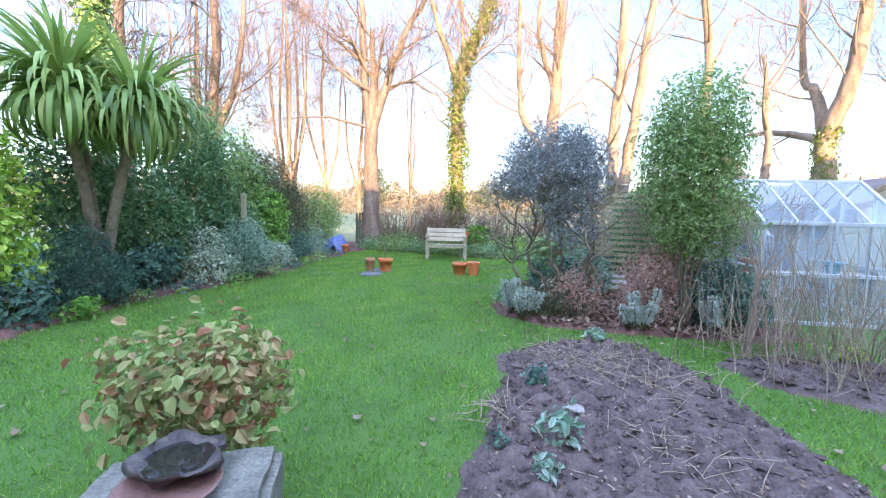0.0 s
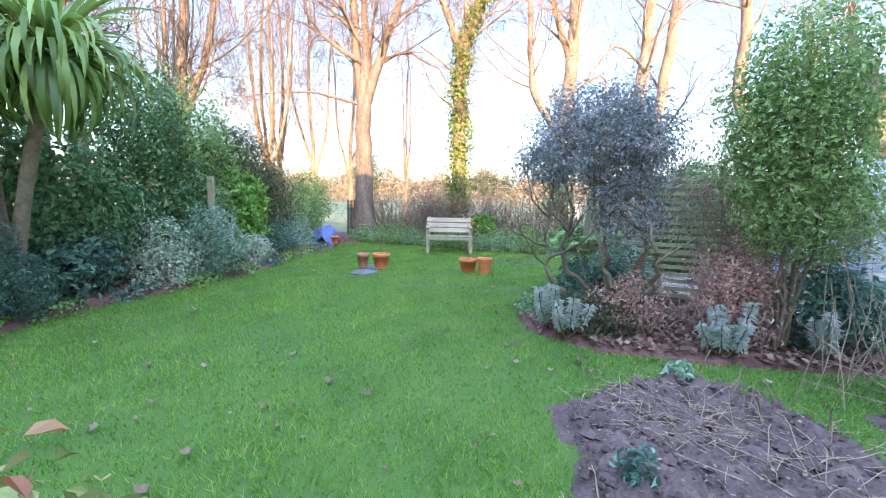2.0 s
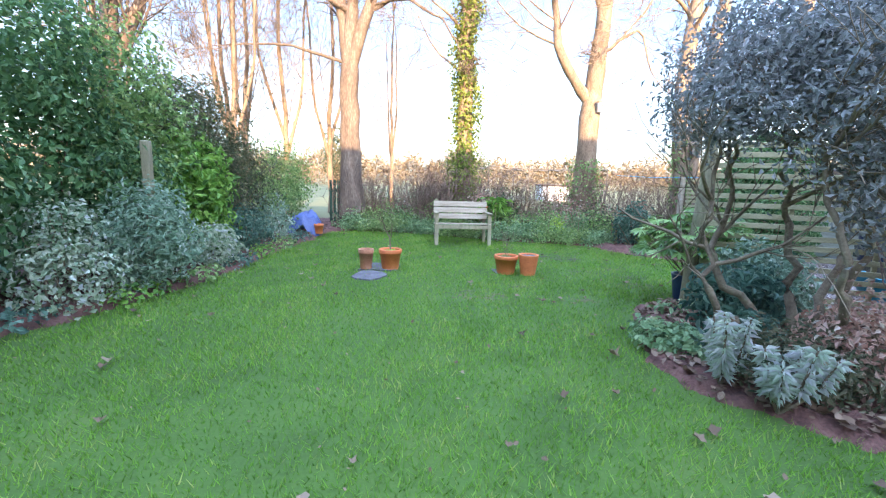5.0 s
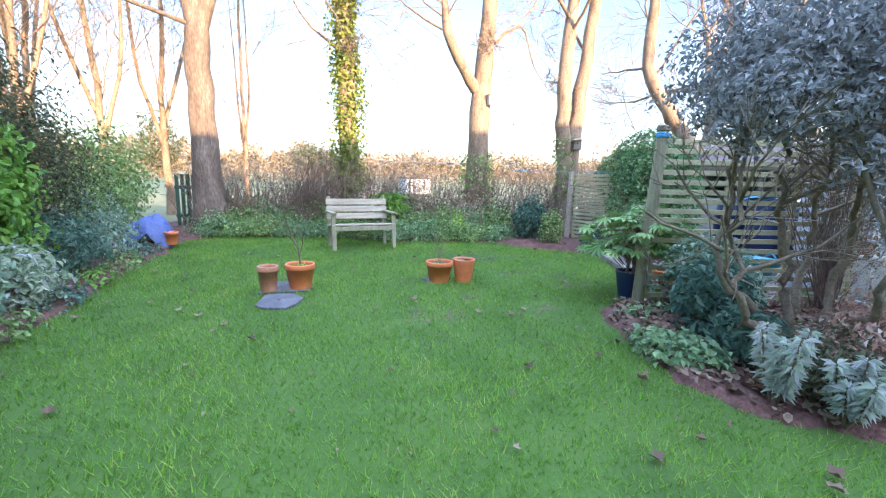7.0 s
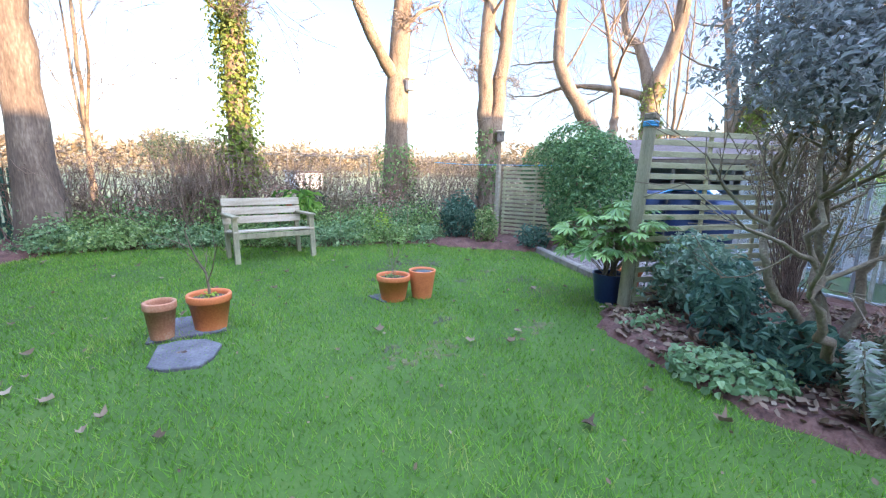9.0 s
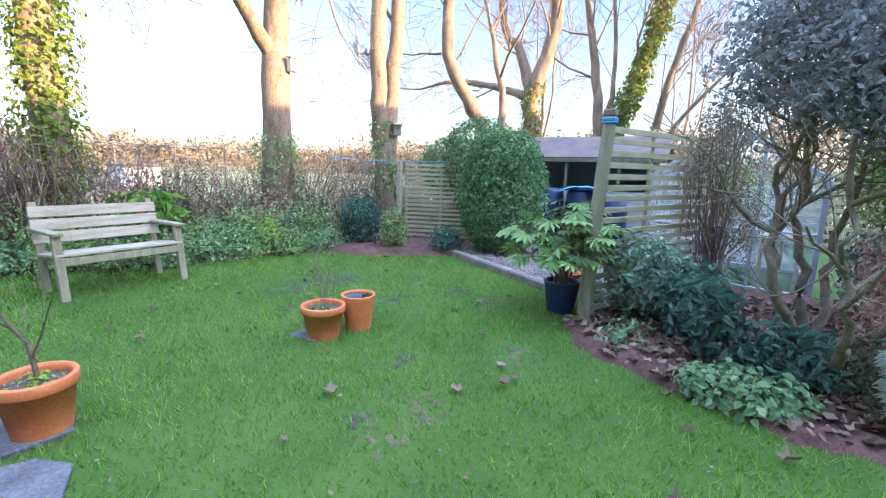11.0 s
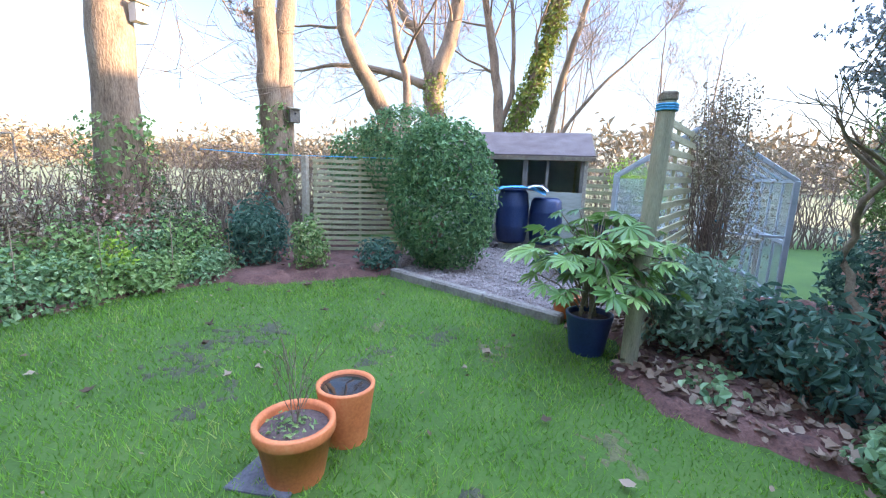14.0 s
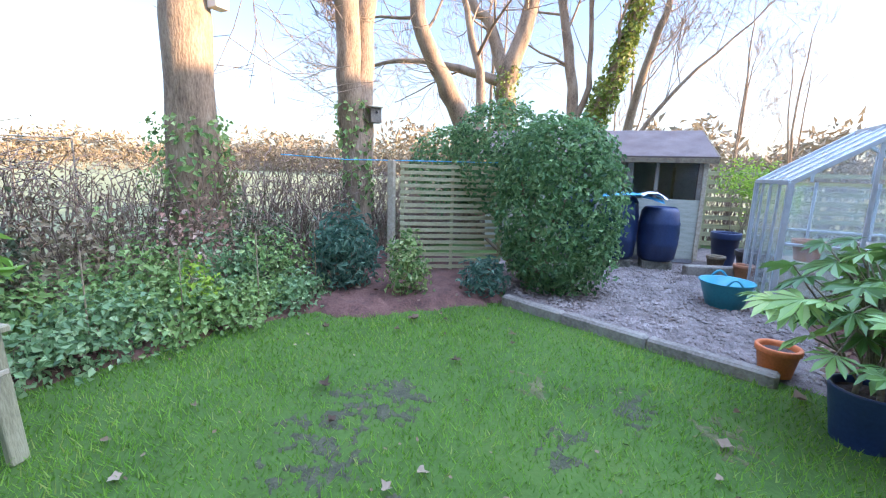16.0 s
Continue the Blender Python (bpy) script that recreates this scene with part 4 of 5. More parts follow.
def slat_screen(name, a, b, height, rows, label, slat_h=0.045, post=True, gap_low=0.12):
    """A screen of level slats nailed to uprights, from plan point a to b."""
    a, b = np.array(a), np.array(b)
    L, ang = np.linalg.norm(b - a), math.degrees(math.atan2(*(b - a)[::-1]))
    root = thing(name, (*a, 0), label, "fence panel", rz=ang)
    sl = box_mesh("slat", (L, 0.016, slat_h), M_SLAT, 0.002)
    for q in range(rows):
        z = gap_low + (height - gap_low - slat_h) * q / (rows - 1)
        part("slat", sl, root, (L / 2, float(rng.normal(0, 0.002)), z + float(rng.normal(0, 0.003))), (0, float(rng.normal(0, 0.25)), 0))
    bat = box_mesh("upright", (0.04, 0.022, height), M_SLAT, 0.002, (0, 0, height / 2))
    for u in np.linspace(0.03, L - 0.03, max(2, int(L / 0.6) + 1)):
        part("upright", bat, root, (float(u), 0.022, 0))
    return root


slat_screen("slatted_screen", (1.99, 7.31), (3.95, 6.43), 1.72, 17, "weathered horizontal-slat trellis screen, gappy", 0.05)
slat_screen("slatted_screen", (4.45, 11.2), (4.98, 10.0), 1.42, 17, "weathered horizontal-slat screen beside a bush", 0.045)

post = thing("fence_post", (1.93, 7.36, 0), "round wooden fence post tied with blue rope", "post")
part("shaft", tubes("shaft", [(np.array([(0, 0, -0.05), (0.01, -0.01, 0.6), (0.03, -0.04, 1.2), (0.045, -0.06, 1.76)]), np.array([0.058, 0.056, 0.055, 0.053]), 14)], M_WOODY), post)
part("cap", box_mesh("cap", (0.10, 0.10, 0.06), M_STEM, 0.012), post, (0.045, -0.06, 1.79))
tor = [(np.array([(0.045 + 0.06 * math.cos(t), -0.06 + 0.06 * math.sin(t), 1.71 + dz) for t in np.linspace(0, 6.3, 16)]), np.full(16, 0.008), 5) for dz in (0, 0.016, 0.03)]
part("rope", tubes("rope", tor, M_ROPE), post)
p2 = thing("fence_post", (4.42, 11.3, 0), "grey wooden post at the end of the screen", "post")
part("shaft", box_mesh("shaft", (0.08, 0.08, 1.45), M_WOOD, 0.008, (0, 0, 0.72)), p2)
p3 = thing("fence_post", (-3.95, 8.45, 0), "old wooden post standing among the shrubs", "post")
part("shaft", box_mesh("shaft", (0.09, 0.09, 1.6), M_WOODY, 0.01, (0, 0, 0.8)), p3)

sl = thing("log_edging", (3.78, 9.75, 0), "old timber sleeper edging the gravel", "edging")
sl_l = np.array([(0, 0, 0.03), (-0.35, -0.6, 0.04), (-0.72, -1.25, 0.03), (-1.12, -1.98, 0.03)])
for q in range(3):
    a_, b_ = sl_l[q], sl_l[q + 1]
    d_ = b_ - a_
    part("sleeper", box_mesh("sleeper", (float(np.linalg.norm(d_)) - 0.01, 0.11, 0.13), M_LOG, 0.018), sl, tuple((a_ + b_) / 2), (0, 0, math.degrees(math.atan2(d_[1], d_[0]))))


# ---------------------------------------------------------------- pots
def pot(name, at, r, h, material, label, soil=M_SOIL, fill=0.04, rim=True, cat="plant pot", group=""):
    root = thing(name, at, label, cat, group)
    t = 0.018
    prof = [(r * 0.72, 0), (r * 0.94, h * 0.80)]
    prof += [(r, h * 0.80), (r * 1.03, h * 0.83), (r * 1.03, h * 0.98), (r * 1.01, h)] if rim else [(r, h * 0.97), (r, h)]
    prof += [(r - t, h), (r - t - 0.004, h - 0.02), (r * 0.86, h - fill - 0.03)]
    part("body", lathe("body", prof, material), root)
    disc = lathe("soil", [(0.002, h - fill + 0.01), (r * 0.5, h - fill + 0.008), (r * 0.93 - t * 0.3, h - fill)], soil)
    part("soil" if soil is not M_WATER else "water", disc, root)
    return root


def twiggy(root_at, z, h, n, label, r=0.008, spread=0.55):
    root = thing("bare_sapling", (*root_at, z), label, "sapling")
    lines = []
    for _ in range(n):
        grow(lines, (rng.normal(0, 0.01), rng.normal(0, 0.01), -0.03), (rng.normal(0, 0.12), rng.normal(0, 0.12), 1), h * rng.uniform(0.7, 1.0), r, 0, spread=spread, kids=(4, 2), thin=0.0018)
    part("stems", tubes("stems", lines, M_STEM), root)


pot("plant_pot", (-1.22, 9.12, 0.012), 0.155, 0.28, M_TERRA, "orange plastic pot holding a bare sapling", group="orange pots")
pot("plant_pot", (0.38, 8.95, 0.0), 0.163, 0.255, M_TERRA, "orange plastic pot with mossy soil and twigs", group="orange pots")
pot("plant_pot", (0.67, 8.86, 0.0), 0.138, 0.285, M_TERRA, "orange pot filled with rain water", M_WATER, 0.016, False, group="orange pots")
pot("plant_pot", (-1.55, 9.08, 0.025), 0.105, 0.27, M_TERRAOLD, "empty weathered terracotta long-tom pot", M_BLACK, 0.1, group="orange pots")
twiggy((-1.22, 9.12), 0.25, 0.62, 1, "bare crooked sapling in the orange pot", 0.014, 0.8)
twiggy((0.38, 8.95), 0.22, 0.36, 3, "thin bare twigs in the orange pot", 0.003)
shrub("moss", (-1.22, 9.12, 0.255), [((0, 0, 0), (0.1, 0.1, 0.03))], 120, 0.03, L_YELLOW, "green moss and stones on the pot soil", "moss", stems=0)
shrub("moss", (0.37, 8.97, 0.225), [((0, 0, 0), (0.1, 0.1, 0.03))], 130, 0.025, L_IVY, "moss and weeds on the pot soil", "moss", stems=0)


def slab(at, pts, label, material=M_SLATE, h=0.03):
    bm = bmesh.new()
    f = bm.faces.new([bm.verts.new((x, y, 0)) for x, y in pts])
    ext = bmesh.ops.extrude_face_region(bm, geom=[f])
    bmesh.ops.translate(bm, vec=(0, 0, h), verts=[v for v in ext["geom"] if isinstance(v, bmesh.types.BMVert)])
    bmesh.ops.bevel(bm, geom=list(bm.edges), offset=0.006, segments=1, affect="EDGES")
    bmesh.ops.recalc_face_normals(bm, faces=bm.faces)
    me = bpy.data.meshes.new("paving_slab")
    bm.to_mesh(me), bm.free()
    me.materials.append(material)
    ob = new("paving_slab", me)
    ob.location = at
    tagged(ob, label, "paving slab", "slate slabs")


slab((-1.46, 8.75, -0.006), [(-0.24, -0.16), (-0.16, -0.27), (0.02, -0.33), (0.12, -0.24), (0.22, -0.04), (0.15, 0.12), (0.0, 0.2), (-0.14, 0.18)], "uneven grey slate slab set in grass")
slab((-1.34, 9.24, -0.008), [(-0.32, -0.2), (0.2, -0.25), (0.26, 0.22), (-0.2, 0.28)], "grey slate slab under the pots")
slab((0.34, 9.06, -0.016), [(-0.10, -0.16), (0.16, -0.16), (0.2, 0.1), (-0.12, 0.12)], "grey slate slab under the pots")

# small orange pot on the bank behind the bench
pot("plant_pot", (0.72, 12.55, 0.60), 0.07, 0.12, M_TERRA, "small orange pot perched behind the bench")

# ---------------------------------------------------------------- block, saucer and shrub beside the start
blk = bmesh.new()
bmesh.ops.create_cube(blk, size=1)
bmesh.ops.scale(blk, vec=(0.62, 0.46, 0.45), verts=blk.verts)
bmesh.ops.bevel(blk, geom=list(blk.edges), offset=0.03, segments=2, affect="EDGES")
bmesh.ops.subdivide_edges(blk, edges=list(blk.edges), cuts=5, use_grid_fill=True)
for v in blk.verts:
    v.co += Vector((noise.noise(v.co * 9), noise.noise(v.co * 9 + Vector((5, 0, 0))), noise.noise(v.co * 9 + Vector((0, 7, 0))))) * 0.012
bme = bpy.data.meshes.new("concrete_block")
blk.to_mesh(bme), blk.free()
bme.materials.append(M_CONC)
ob = tagged(new("concrete_block", bme), "rough lichened concrete block standing on the lawn", "block")
ob.matrix_basis = pose(-0.88, 1.35, 0.215, 0, 0, 12)
sc = thing("plant_saucer", (-0.90, 1.38, 0.445), "brown terracotta saucer with a crumpled black liner", "saucer")
part("dish", lathe("dish", [(0.01, 0), (0.11, 0), (0.155, 0.035), (0.162, 0.035), (0.15, 0.02), (0.10, 0.012), (0.005, 0.012)], mat("brown_clay", (0.16, 0.07, 0.05), (0.24, 0.12, 0.09), 8, 60, 0.6, 0.2)), sc, (0.02, -0.07, 0))
a = np.linspace(0, 6.283, 40, endpoint=False)
rings = [(0.02, 0.03), (0.08, 0.03), (0.13, 0.05), (0.165, 0.095), (0.16, 0.10), (0.12, 0.06), (0.02, 0.045)]
lv = np.array([[((r + 0.026 * math.sin(5 * t + k) * (r > 0.1)) * math.cos(t), (r + 0.014 * math.sin(7 * t)) * math.sin(t), z + 0.022 * math.sin(3 * t + 2 * k) * (r > 0.1)) for t in a] for k, (r, z) in enumerate(rings)])
fi, fj = np.meshgrid(np.arange(6), np.arange(40), indexing="ij")
lf = np.stack([fi * 40 + fj, fi * 40 + (fj + 1) % 40, (fi + 1) * 40 + (fj + 1) % 40, (fi + 1) * 40 + fj], -1).reshape(-1, 4)
part("liner", mesh_np("liner", lv.reshape(-1, 3) * np.array([0.92, 0.86, 0.72]), lf, M_LINER, None, True), sc, (0, 0.02, 0.012), label="crumpled black plastic liner")
part("water", lathe("water", [(0.001, 0.056), (0.115, 0.056)], M_WATER), sc, (0, 0.02, 0.012))
shrub("deciduous_shrub", (-1.12, 1.92, 0), [((0, 0, 0.62), (0.42, 0.36, 0.28)), ((-0.2, 0.05, 0.5), (0.3, 0.3, 0.25)), ((0.18, -0.05, 0.55), (0.26, 0.3, 0.28))], 1250, 0.062, L_HYD,
      "leafy shrub turning from green to russet", "shrub", 0.75, True, 26, M_TWIG, 0.35, 0.2, 0.3, "", 0.007)

# ---------------------------------------------------------------- right-hand shrub bed
tk = thing("evergreen_shrub", (1.78, 5.88, 0), "large dusky evergreen shrub on bare crooked stems", "shrub")
lines = []
BOUGHS = (((-0.25, 0.10, 0.33), (-0.52, 0.30, 0.74), (-0.42, 0.32, 1.15), (-0.55, 0.25, 1.75)), ((-0.10, 0.05, 0.40), (-0.08, 0.12, 0.90), (-0.15, 0.18, 1.35), (-0.25, 0.2, 2.0)),
          ((0.10, -0.08, 0.40), (0.22, -0.10, 0.85), (0.12, -0.15, 1.3), (0.15, -0.1, 2.0)), ((-0.12, -0.25, 0.35), (-0.32, -0.50, 0.62), (-0.45, -0.48, 1.1), (-0.5, -0.3, 1.7)),
          ((0.05, -0.30, 0.30), (0.12, -0.62, 0.55), (-0.02, -0.75, 0.95), (-0.1, -0.6, 1.5)), ((0.20, 0.15, 0.38), (0.40, 0.20, 0.80), (0.35, 0.15, 1.3), (0.3, 0.1, 1.9)),
          ((-0.35, -0.05, 0.20), (-0.72, -0.02, 0.50), (-0.78, 0.05, 0.95), (-0.75, 0.1, 1.6)))
for q, bough in enumerate(BOUGHS):
    c = smooth_line([(rng.normal(0, 0.06), rng.normal(0, 0.06), -0.03), *bough], 5)
    c[2:-1] += rng.normal(0, 0.018, c[2:-1].shape)
    lines.append((c, np.linspace(0.038, 0.011, len(c)) * (1 + rng.normal(0, 0.07, len(c))), 8))
    for _ in range(5):
        k = rng.integers(12, len(c))
        grow(lines, c[k], (rng.normal(), rng.normal(), 0.7), rng.uniform(0.35, 0.7), 0.016, 0, kids=(4, 3), thin=0.003)
part("stems", tubes("stems", lines, M_STEM), tk, label="bare crooked branching stems")
CROWN = [((-0.50, 0.15, 1.95), (0.52, 0.56, 0.36)), ((-0.25, 0.05, 2.22), (0.58, 0.60, 0.36)), ((0.0, -0.08, 2.0), (0.46, 0.55, 0.40)), ((-0.25, -0.45, 1.72), (0.52, 0.36, 0.42)),
         ((-0.82, 0.0, 1.72), (0.32, 0.36, 0.24)), ((-0.15, -0.55, 1.25), (0.36, 0.22, 0.32))]
pp, oo = lobed(CROWN, 19000, 0.5, 0.38, 77)
part("foliage", leaves("foliage", pp, oo + rng.normal(0, 0.6, pp.shape) + np.array([0, 0, 0.3]), 0.045 * rng.uniform(0.6, 1.3, len(pp)), L_PLUM, 0.45), tk)

lau = shrub("tall_evergreen", (2.92, 5.0, 0), [((0, 0, 1.7), (0.62, 0.55, 0.75)), ((0.02, 0, 2.45), (0.56, 0.5, 0.62)), ((0.15, 0, 1.3), (0.6, 0.5, 0.5)), ((-0.1, 0, 2.1), (0.6, 0.5, 0.6))], 17000, 0.05, L_OLIVE,
            "tall columnar evergreen with small green leaves", "shrub", 0.5, lump=0.16, stem_r=0.02)
shrub("shrub", (2.62, 5.2, 0), [((0, 0, 0.6), (0.42, 0.36, 0.40)), ((-0.1, -0.1, 0.35), (0.36, 0.3, 0.33))], 3600, 0.05, L_RED, "russet-brown leafy shrub in the bed", aspect=0.5, lump=0.3, inner=0.3, stems=16)
shrub("shrub", (3.3, 5.05, 0), [((0, 0, 0.45), (0.4, 0.35, 0.45)), ((0.3, 0, 0.4), (0.35, 0.3, 0.4))], 2400, 0.07, L_BLUISH, "dark blue-green shrub under the evergreen", aspect=0.5)
shrub("shrub", (1.32, 5.5, 0), [((0, 0, 0.22), (0.36, 0.3, 0.24)), ((0.25, -0.1, 0.18), (0.3, 0.25, 0.2))], 2600, 0.045, L_BROWNG, "low olive-green spreading shrub", aspect=0.4)
shrub("shrub", (1.72, 5.42, 0), [((0, 0, 0.36), (0.40, 0.28, 0.36))], 1500, 0.045, L_RED, "thin brownish shrub with fading leaves", inner=0.2, stems=14)
shrub("shrub", (2.25, 6.95, 0), [((0, 0, 0.42), (0.36, 0.34, 0.36)), ((0.2, -0.15, 0.35), (0.3, 0.3, 0.33))], 2600, 0.065, L_GREY, "rounded grey-green shrub beside the trellis", aspect=0.55)
shrub("shrub", (1.95, 6.55, 0), [((0, 0, 0.32), (0.24, 0.24, 0.30))], 800, 0.075, L_BLUISH, "dark glossy shrub in the leafy bed", aspect=0.5, oval=True)
shrub("shrub", (1.5, 6.45, 0), [((0, 0, 0.40), (0.2, 0.2, 0.3)), ((0.05, -0.1, 0.2), (0.22, 0.22, 0.2))], 520, 0.085, L_BLUISH, "dark leafy shrub with upright shoots", aspect=0.45, oval=True, inner=0.2)
shrub("shrub", (1.40, 6.0, 0), [((0, 0, 0.2), (0.22, 0.22, 0.22))], 500, 0.09, L_BLUISH, "low dark evergreen with pointed leaves", aspect=0.35, oval=True)
for x, y in ((1.02, 6.42), (1.16, 6.25), (0.95, 6.22), (1.06, 6.06), (1.72, 6.95), (1.5, 6.98)):
    shrub("ground_cover", (x, y, 0.03), [((0, 0, 0.06), (0.17, 0.16, 0.1))], 240 if x < 1.4 else 50, 0.055, L_FRESH, "low green lobed-leaf plant on the mulch", "ground cover", 0.85, True, 0, group="hardy geraniums")
shrub("climber", (3.5, 6.42, 0), [((0, 0, 1.65), (0.36, 0.36, 0.5)), ((-0.4, 0.2, 1.45), (0.45, 0.26, 0.42)), ((0.05, -0.1, 1.0), (0.4, 0.4, 0.7)), ((-0.1, 0.05, 1.9), (0.25, 0.25, 0.3))], 4200, 0.036, L_TWIGFAR, "bare brown climber tangled over the trellis", "climber", 0.5, stems=60, stem_mat=M_TWIG, inner=0.1, lump=0.4, stem_r=0.008)


def spurge(at, heads, label):
    """Upright stems, each clothed in a bottle-brush of narrow silver leaves."""
    root = thing("spurge", at, label, "perennial")
    P, T, N, lines = [], [], [], []
    for q in range(heads):
        a, l = rng.uniform(0, 6.283), rng.uniform(0.05, 0.22)
        e = np.array([math.cos(a) * l, math.sin(a) * l, rng.uniform(0.25, 0.5)])
        c = smooth_line([(0, 0, -0.02), (e[0] * 0.6, e[1] * 0.6, e[2] * 0.4), tuple(e)])
        lines.append((c, np.linspace(0.009, 0.006, len(c)), 5))
        for _ in range(130):
            t = rng.uniform(0.45, 1.0) * (len(c) - 1)
            i = min(int(t), len(c) - 2)
            ax = unit(c[i + 1] - c[i])
            o = unit(np.cross(ax, rng.normal(size=3)))
            P.append(c[i] + (c[i + 1] - c[i]) * (t - i)), T.append(o + ax * rng.uniform(-0.3, 0.7)), N.append(ax + o * 0.2)
    part("stems", tubes("stems", lines, M_STEM), root)
    part("leaves", leaves("leaves", np.array(P), np.array(N), 0.068 * rng.uniform(0.6, 1.2, len(P)), L_SPURGE, 0.2, tips=np.array(T)), root)


spurge((0.96, 5.58, 0.03), 9, "silvery spurge with bottle-brush leaf heads")
spurge((1.08, 5.30, 0.03), 7, "silvery spurge with bottle-brush leaf heads")
spurge((2.3, 4.82, 0.03), 8, "pale blue-grey spurge at the bed edge")
spurge((3.1, 4.72, 0.03), 7, "pale blue-grey spurge at the bed edge")


# ---------------------------------------------------------------- fatsia in its blue pot
pot("plant_pot", (2.12, 7.62, 0.0), 0.17, 0.30, M_BLUE, "dark blue glazed pot with a large-leaved plant", rim=False)
pot("plant_pot", (2.82, 7.74, 0.03), 0.13, 0.20, M_TERRA, "wide terracotta pot on the gravel")
fa = thing("fatsia", (2.12, 7.62, 0.26), "fatsia with big glossy hand-shaped leaves", "shrub")
fv, ff, ft, base, lines = [], [], [], 0, []
for q in range(120):
    a, el = rng.uniform(0, 6.283), rng.uniform(-0.25, 1.3)
    rad = rng.uniform(0.2, 0.6)
    tipc = np.array([math.cos(a) * rad * math.cos(el), math.sin(a) * rad * math.cos(el) - 0.02, 0.38 + rad * 0.75 * math.sin(el)])
    st = np.array([tipc[0] * 0.2, tipc[1] * 0.2, rng.uniform(0.05, 0.5)])
    lines.append((np.array([st, (st + tipc) / 2 + np.array([0, 0, 0.05]), tipc]), np.array([0.006, 0.005, 0.004]), 4))
    out = unit(np.array([math.cos(a), math.sin(a), rng.uniform(-0.55, 0.1)]))
    nr = unit(np.array([0, 0, 1.0]) + rng.normal(0, 0.25, 3) + out * 0.3)
    side = unit(np.cross(out, nr))
    size = rng.uniform(0.10, 0.19)
    tone = np.clip(rng.normal(0.5, 0.22), 0, 1)
    for lobe in range(8):
        b = (lobe - 3.5) * 0.52
        dl = out * math.cos(b) + side * math.sin(b)
        sl_ = np.cross(dl, nr)
        L = size * (1.0 - 0.07 * abs(lobe - 3.5))
        pts = [tipc, tipc + dl * L * 0.35 - sl_ * L * 0.10, tipc + dl * L * 0.68 - sl_ * L * 0.15 - nr * L * 0.06, tipc + dl * L - nr * L * 0.22, tipc + dl * L * 0.68 + sl_ * L * 0.15 - nr * L * 0.06, tipc + dl * L * 0.35 + sl_ * L * 0.10]
        fv += pts
        ff += [(base, base + 1, base + 2, base + 3), (base, base + 3, base + 4, base + 5)]
        ft += [tone] * 6
        base += 6
for q in range(5):
    lines.append((np.array([(rng.normal(0, 0.05), rng.normal(0, 0.05), -0.05), (rng.normal(0, 0.07), rng.normal(0, 0.07), 0.3), (rng.normal(0, 0.12), rng.normal(0, 0.12), 0.6)]), np.array([0.016, 0.013, 0.009]), 6))
part("leaves", mesh_np("leaves", np.array(fv), np.array(ff), L_FATSIA, ft), fa)
part("stems", tubes("stems", lines, M_STEM), fa)

# ---------------------------------------------------------------- clipped bush, screen shrubs
shrub("clipped_bush", (4.45, 9.5, 0), [((0, -0.2, 1.0), (0.72, 0.72, 0.95)), ((0.1, -0.15, 1.4), (0.6, 0.64, 0.58)), ((0.7, 0.6, 1.5), (0.6, 0.7, 0.74)), ((0.95, 1.25, 1.36), (0.5, 0.7, 0.6)), ((-0.05, -0.25, 0.5), (0.62, 0.62, 0.5))], 16000, 0.065, L_HEDGE,
      "large rounded evergreen bush with glossy dark leaves", "bush", 0.6, lump=0.07, stem_r=0.03, inner=0.75)
shrub("shrub", (3.5, 10.7, 0), [((0, 0, 0.30), (0.24, 0.24, 0.28)), ((0.05, 0.05, 0.5), (0.2, 0.2, 0.22))], 700, 0.06, L_VARI, "variegated yellow and green evergreen shrub", aspect=0.6)
shrub("shrub", (3.55, 11.45, 0), [((0, 0, 0.45), (0.36, 0.34, 0.42))], 1500, 0.09, L_BLUISH, "blue-green shrub with soft narrow leaves", aspect=0.3)
shrub("shrub", (2.2, 12.05, 0), [((0, 0, 0.36), (0.14, 0.14, 0.2))], 160, 0.06, L_YELLOW, "small yellow-leaved plant in the bank", stems=3)
shrub("fern", (1.0, 12.9, 0), [((0, 0, 0.62), (0.36, 0.3, 0.26))], 180, 0.22, L_BRIGHT, "clump of broad green fern fronds", "fern", 0.25, stems=4, droop=0.6)
shrub("shrub", (3.95, 10.0, 0), [((0, 0, 0.2), (0.3, 0.25, 0.22))], 600, 0.07, L_BLUISH, "low dark shrub below the slatted screen")


# ---------------------------------------------------------------- shed, barrels, greenhouse
shed = thing("garden_shed", (6.75, 7.35, 0), "grey-green boarded garden shed with a felt roof", "shed")
D, Wd, EA, RI = 2.0, 3.2, 1.64, 2.06
sill, head = 1.0, 1.55
part("front_wall", box_mesh("front_wall", (0.05, Wd, sill - 0.1), M_SHED, 0.004, (0, Wd / 2, (sill + 0.1) / 2)), shed)
part("front_head", box_mesh("front_head", (0.05, Wd, EA - head), M_SHED, 0.004, (0, Wd / 2, (EA + head) / 2)), shed)
part("back_wall", box_mesh("back_wall", (0.05, Wd, EA), M_SHED, 0.004, (D, Wd / 2, EA / 2)), shed)
part("floor", box_mesh("floor", (D, Wd, 0.06), M_SHEDIN, 0, (D / 2, Wd / 2, 0.07)), shed)
for u in (0.035, 0.62, 0.98, 1.02, 1.60, 2.2, 2.8, Wd - 0.035):
    part("window_post", box_mesh("window_post", (0.06, 0.05 if u > 0.1 else 0.07, head - sill), M_LOG, 0.003, (0, u, (head + sill) / 2)), shed)
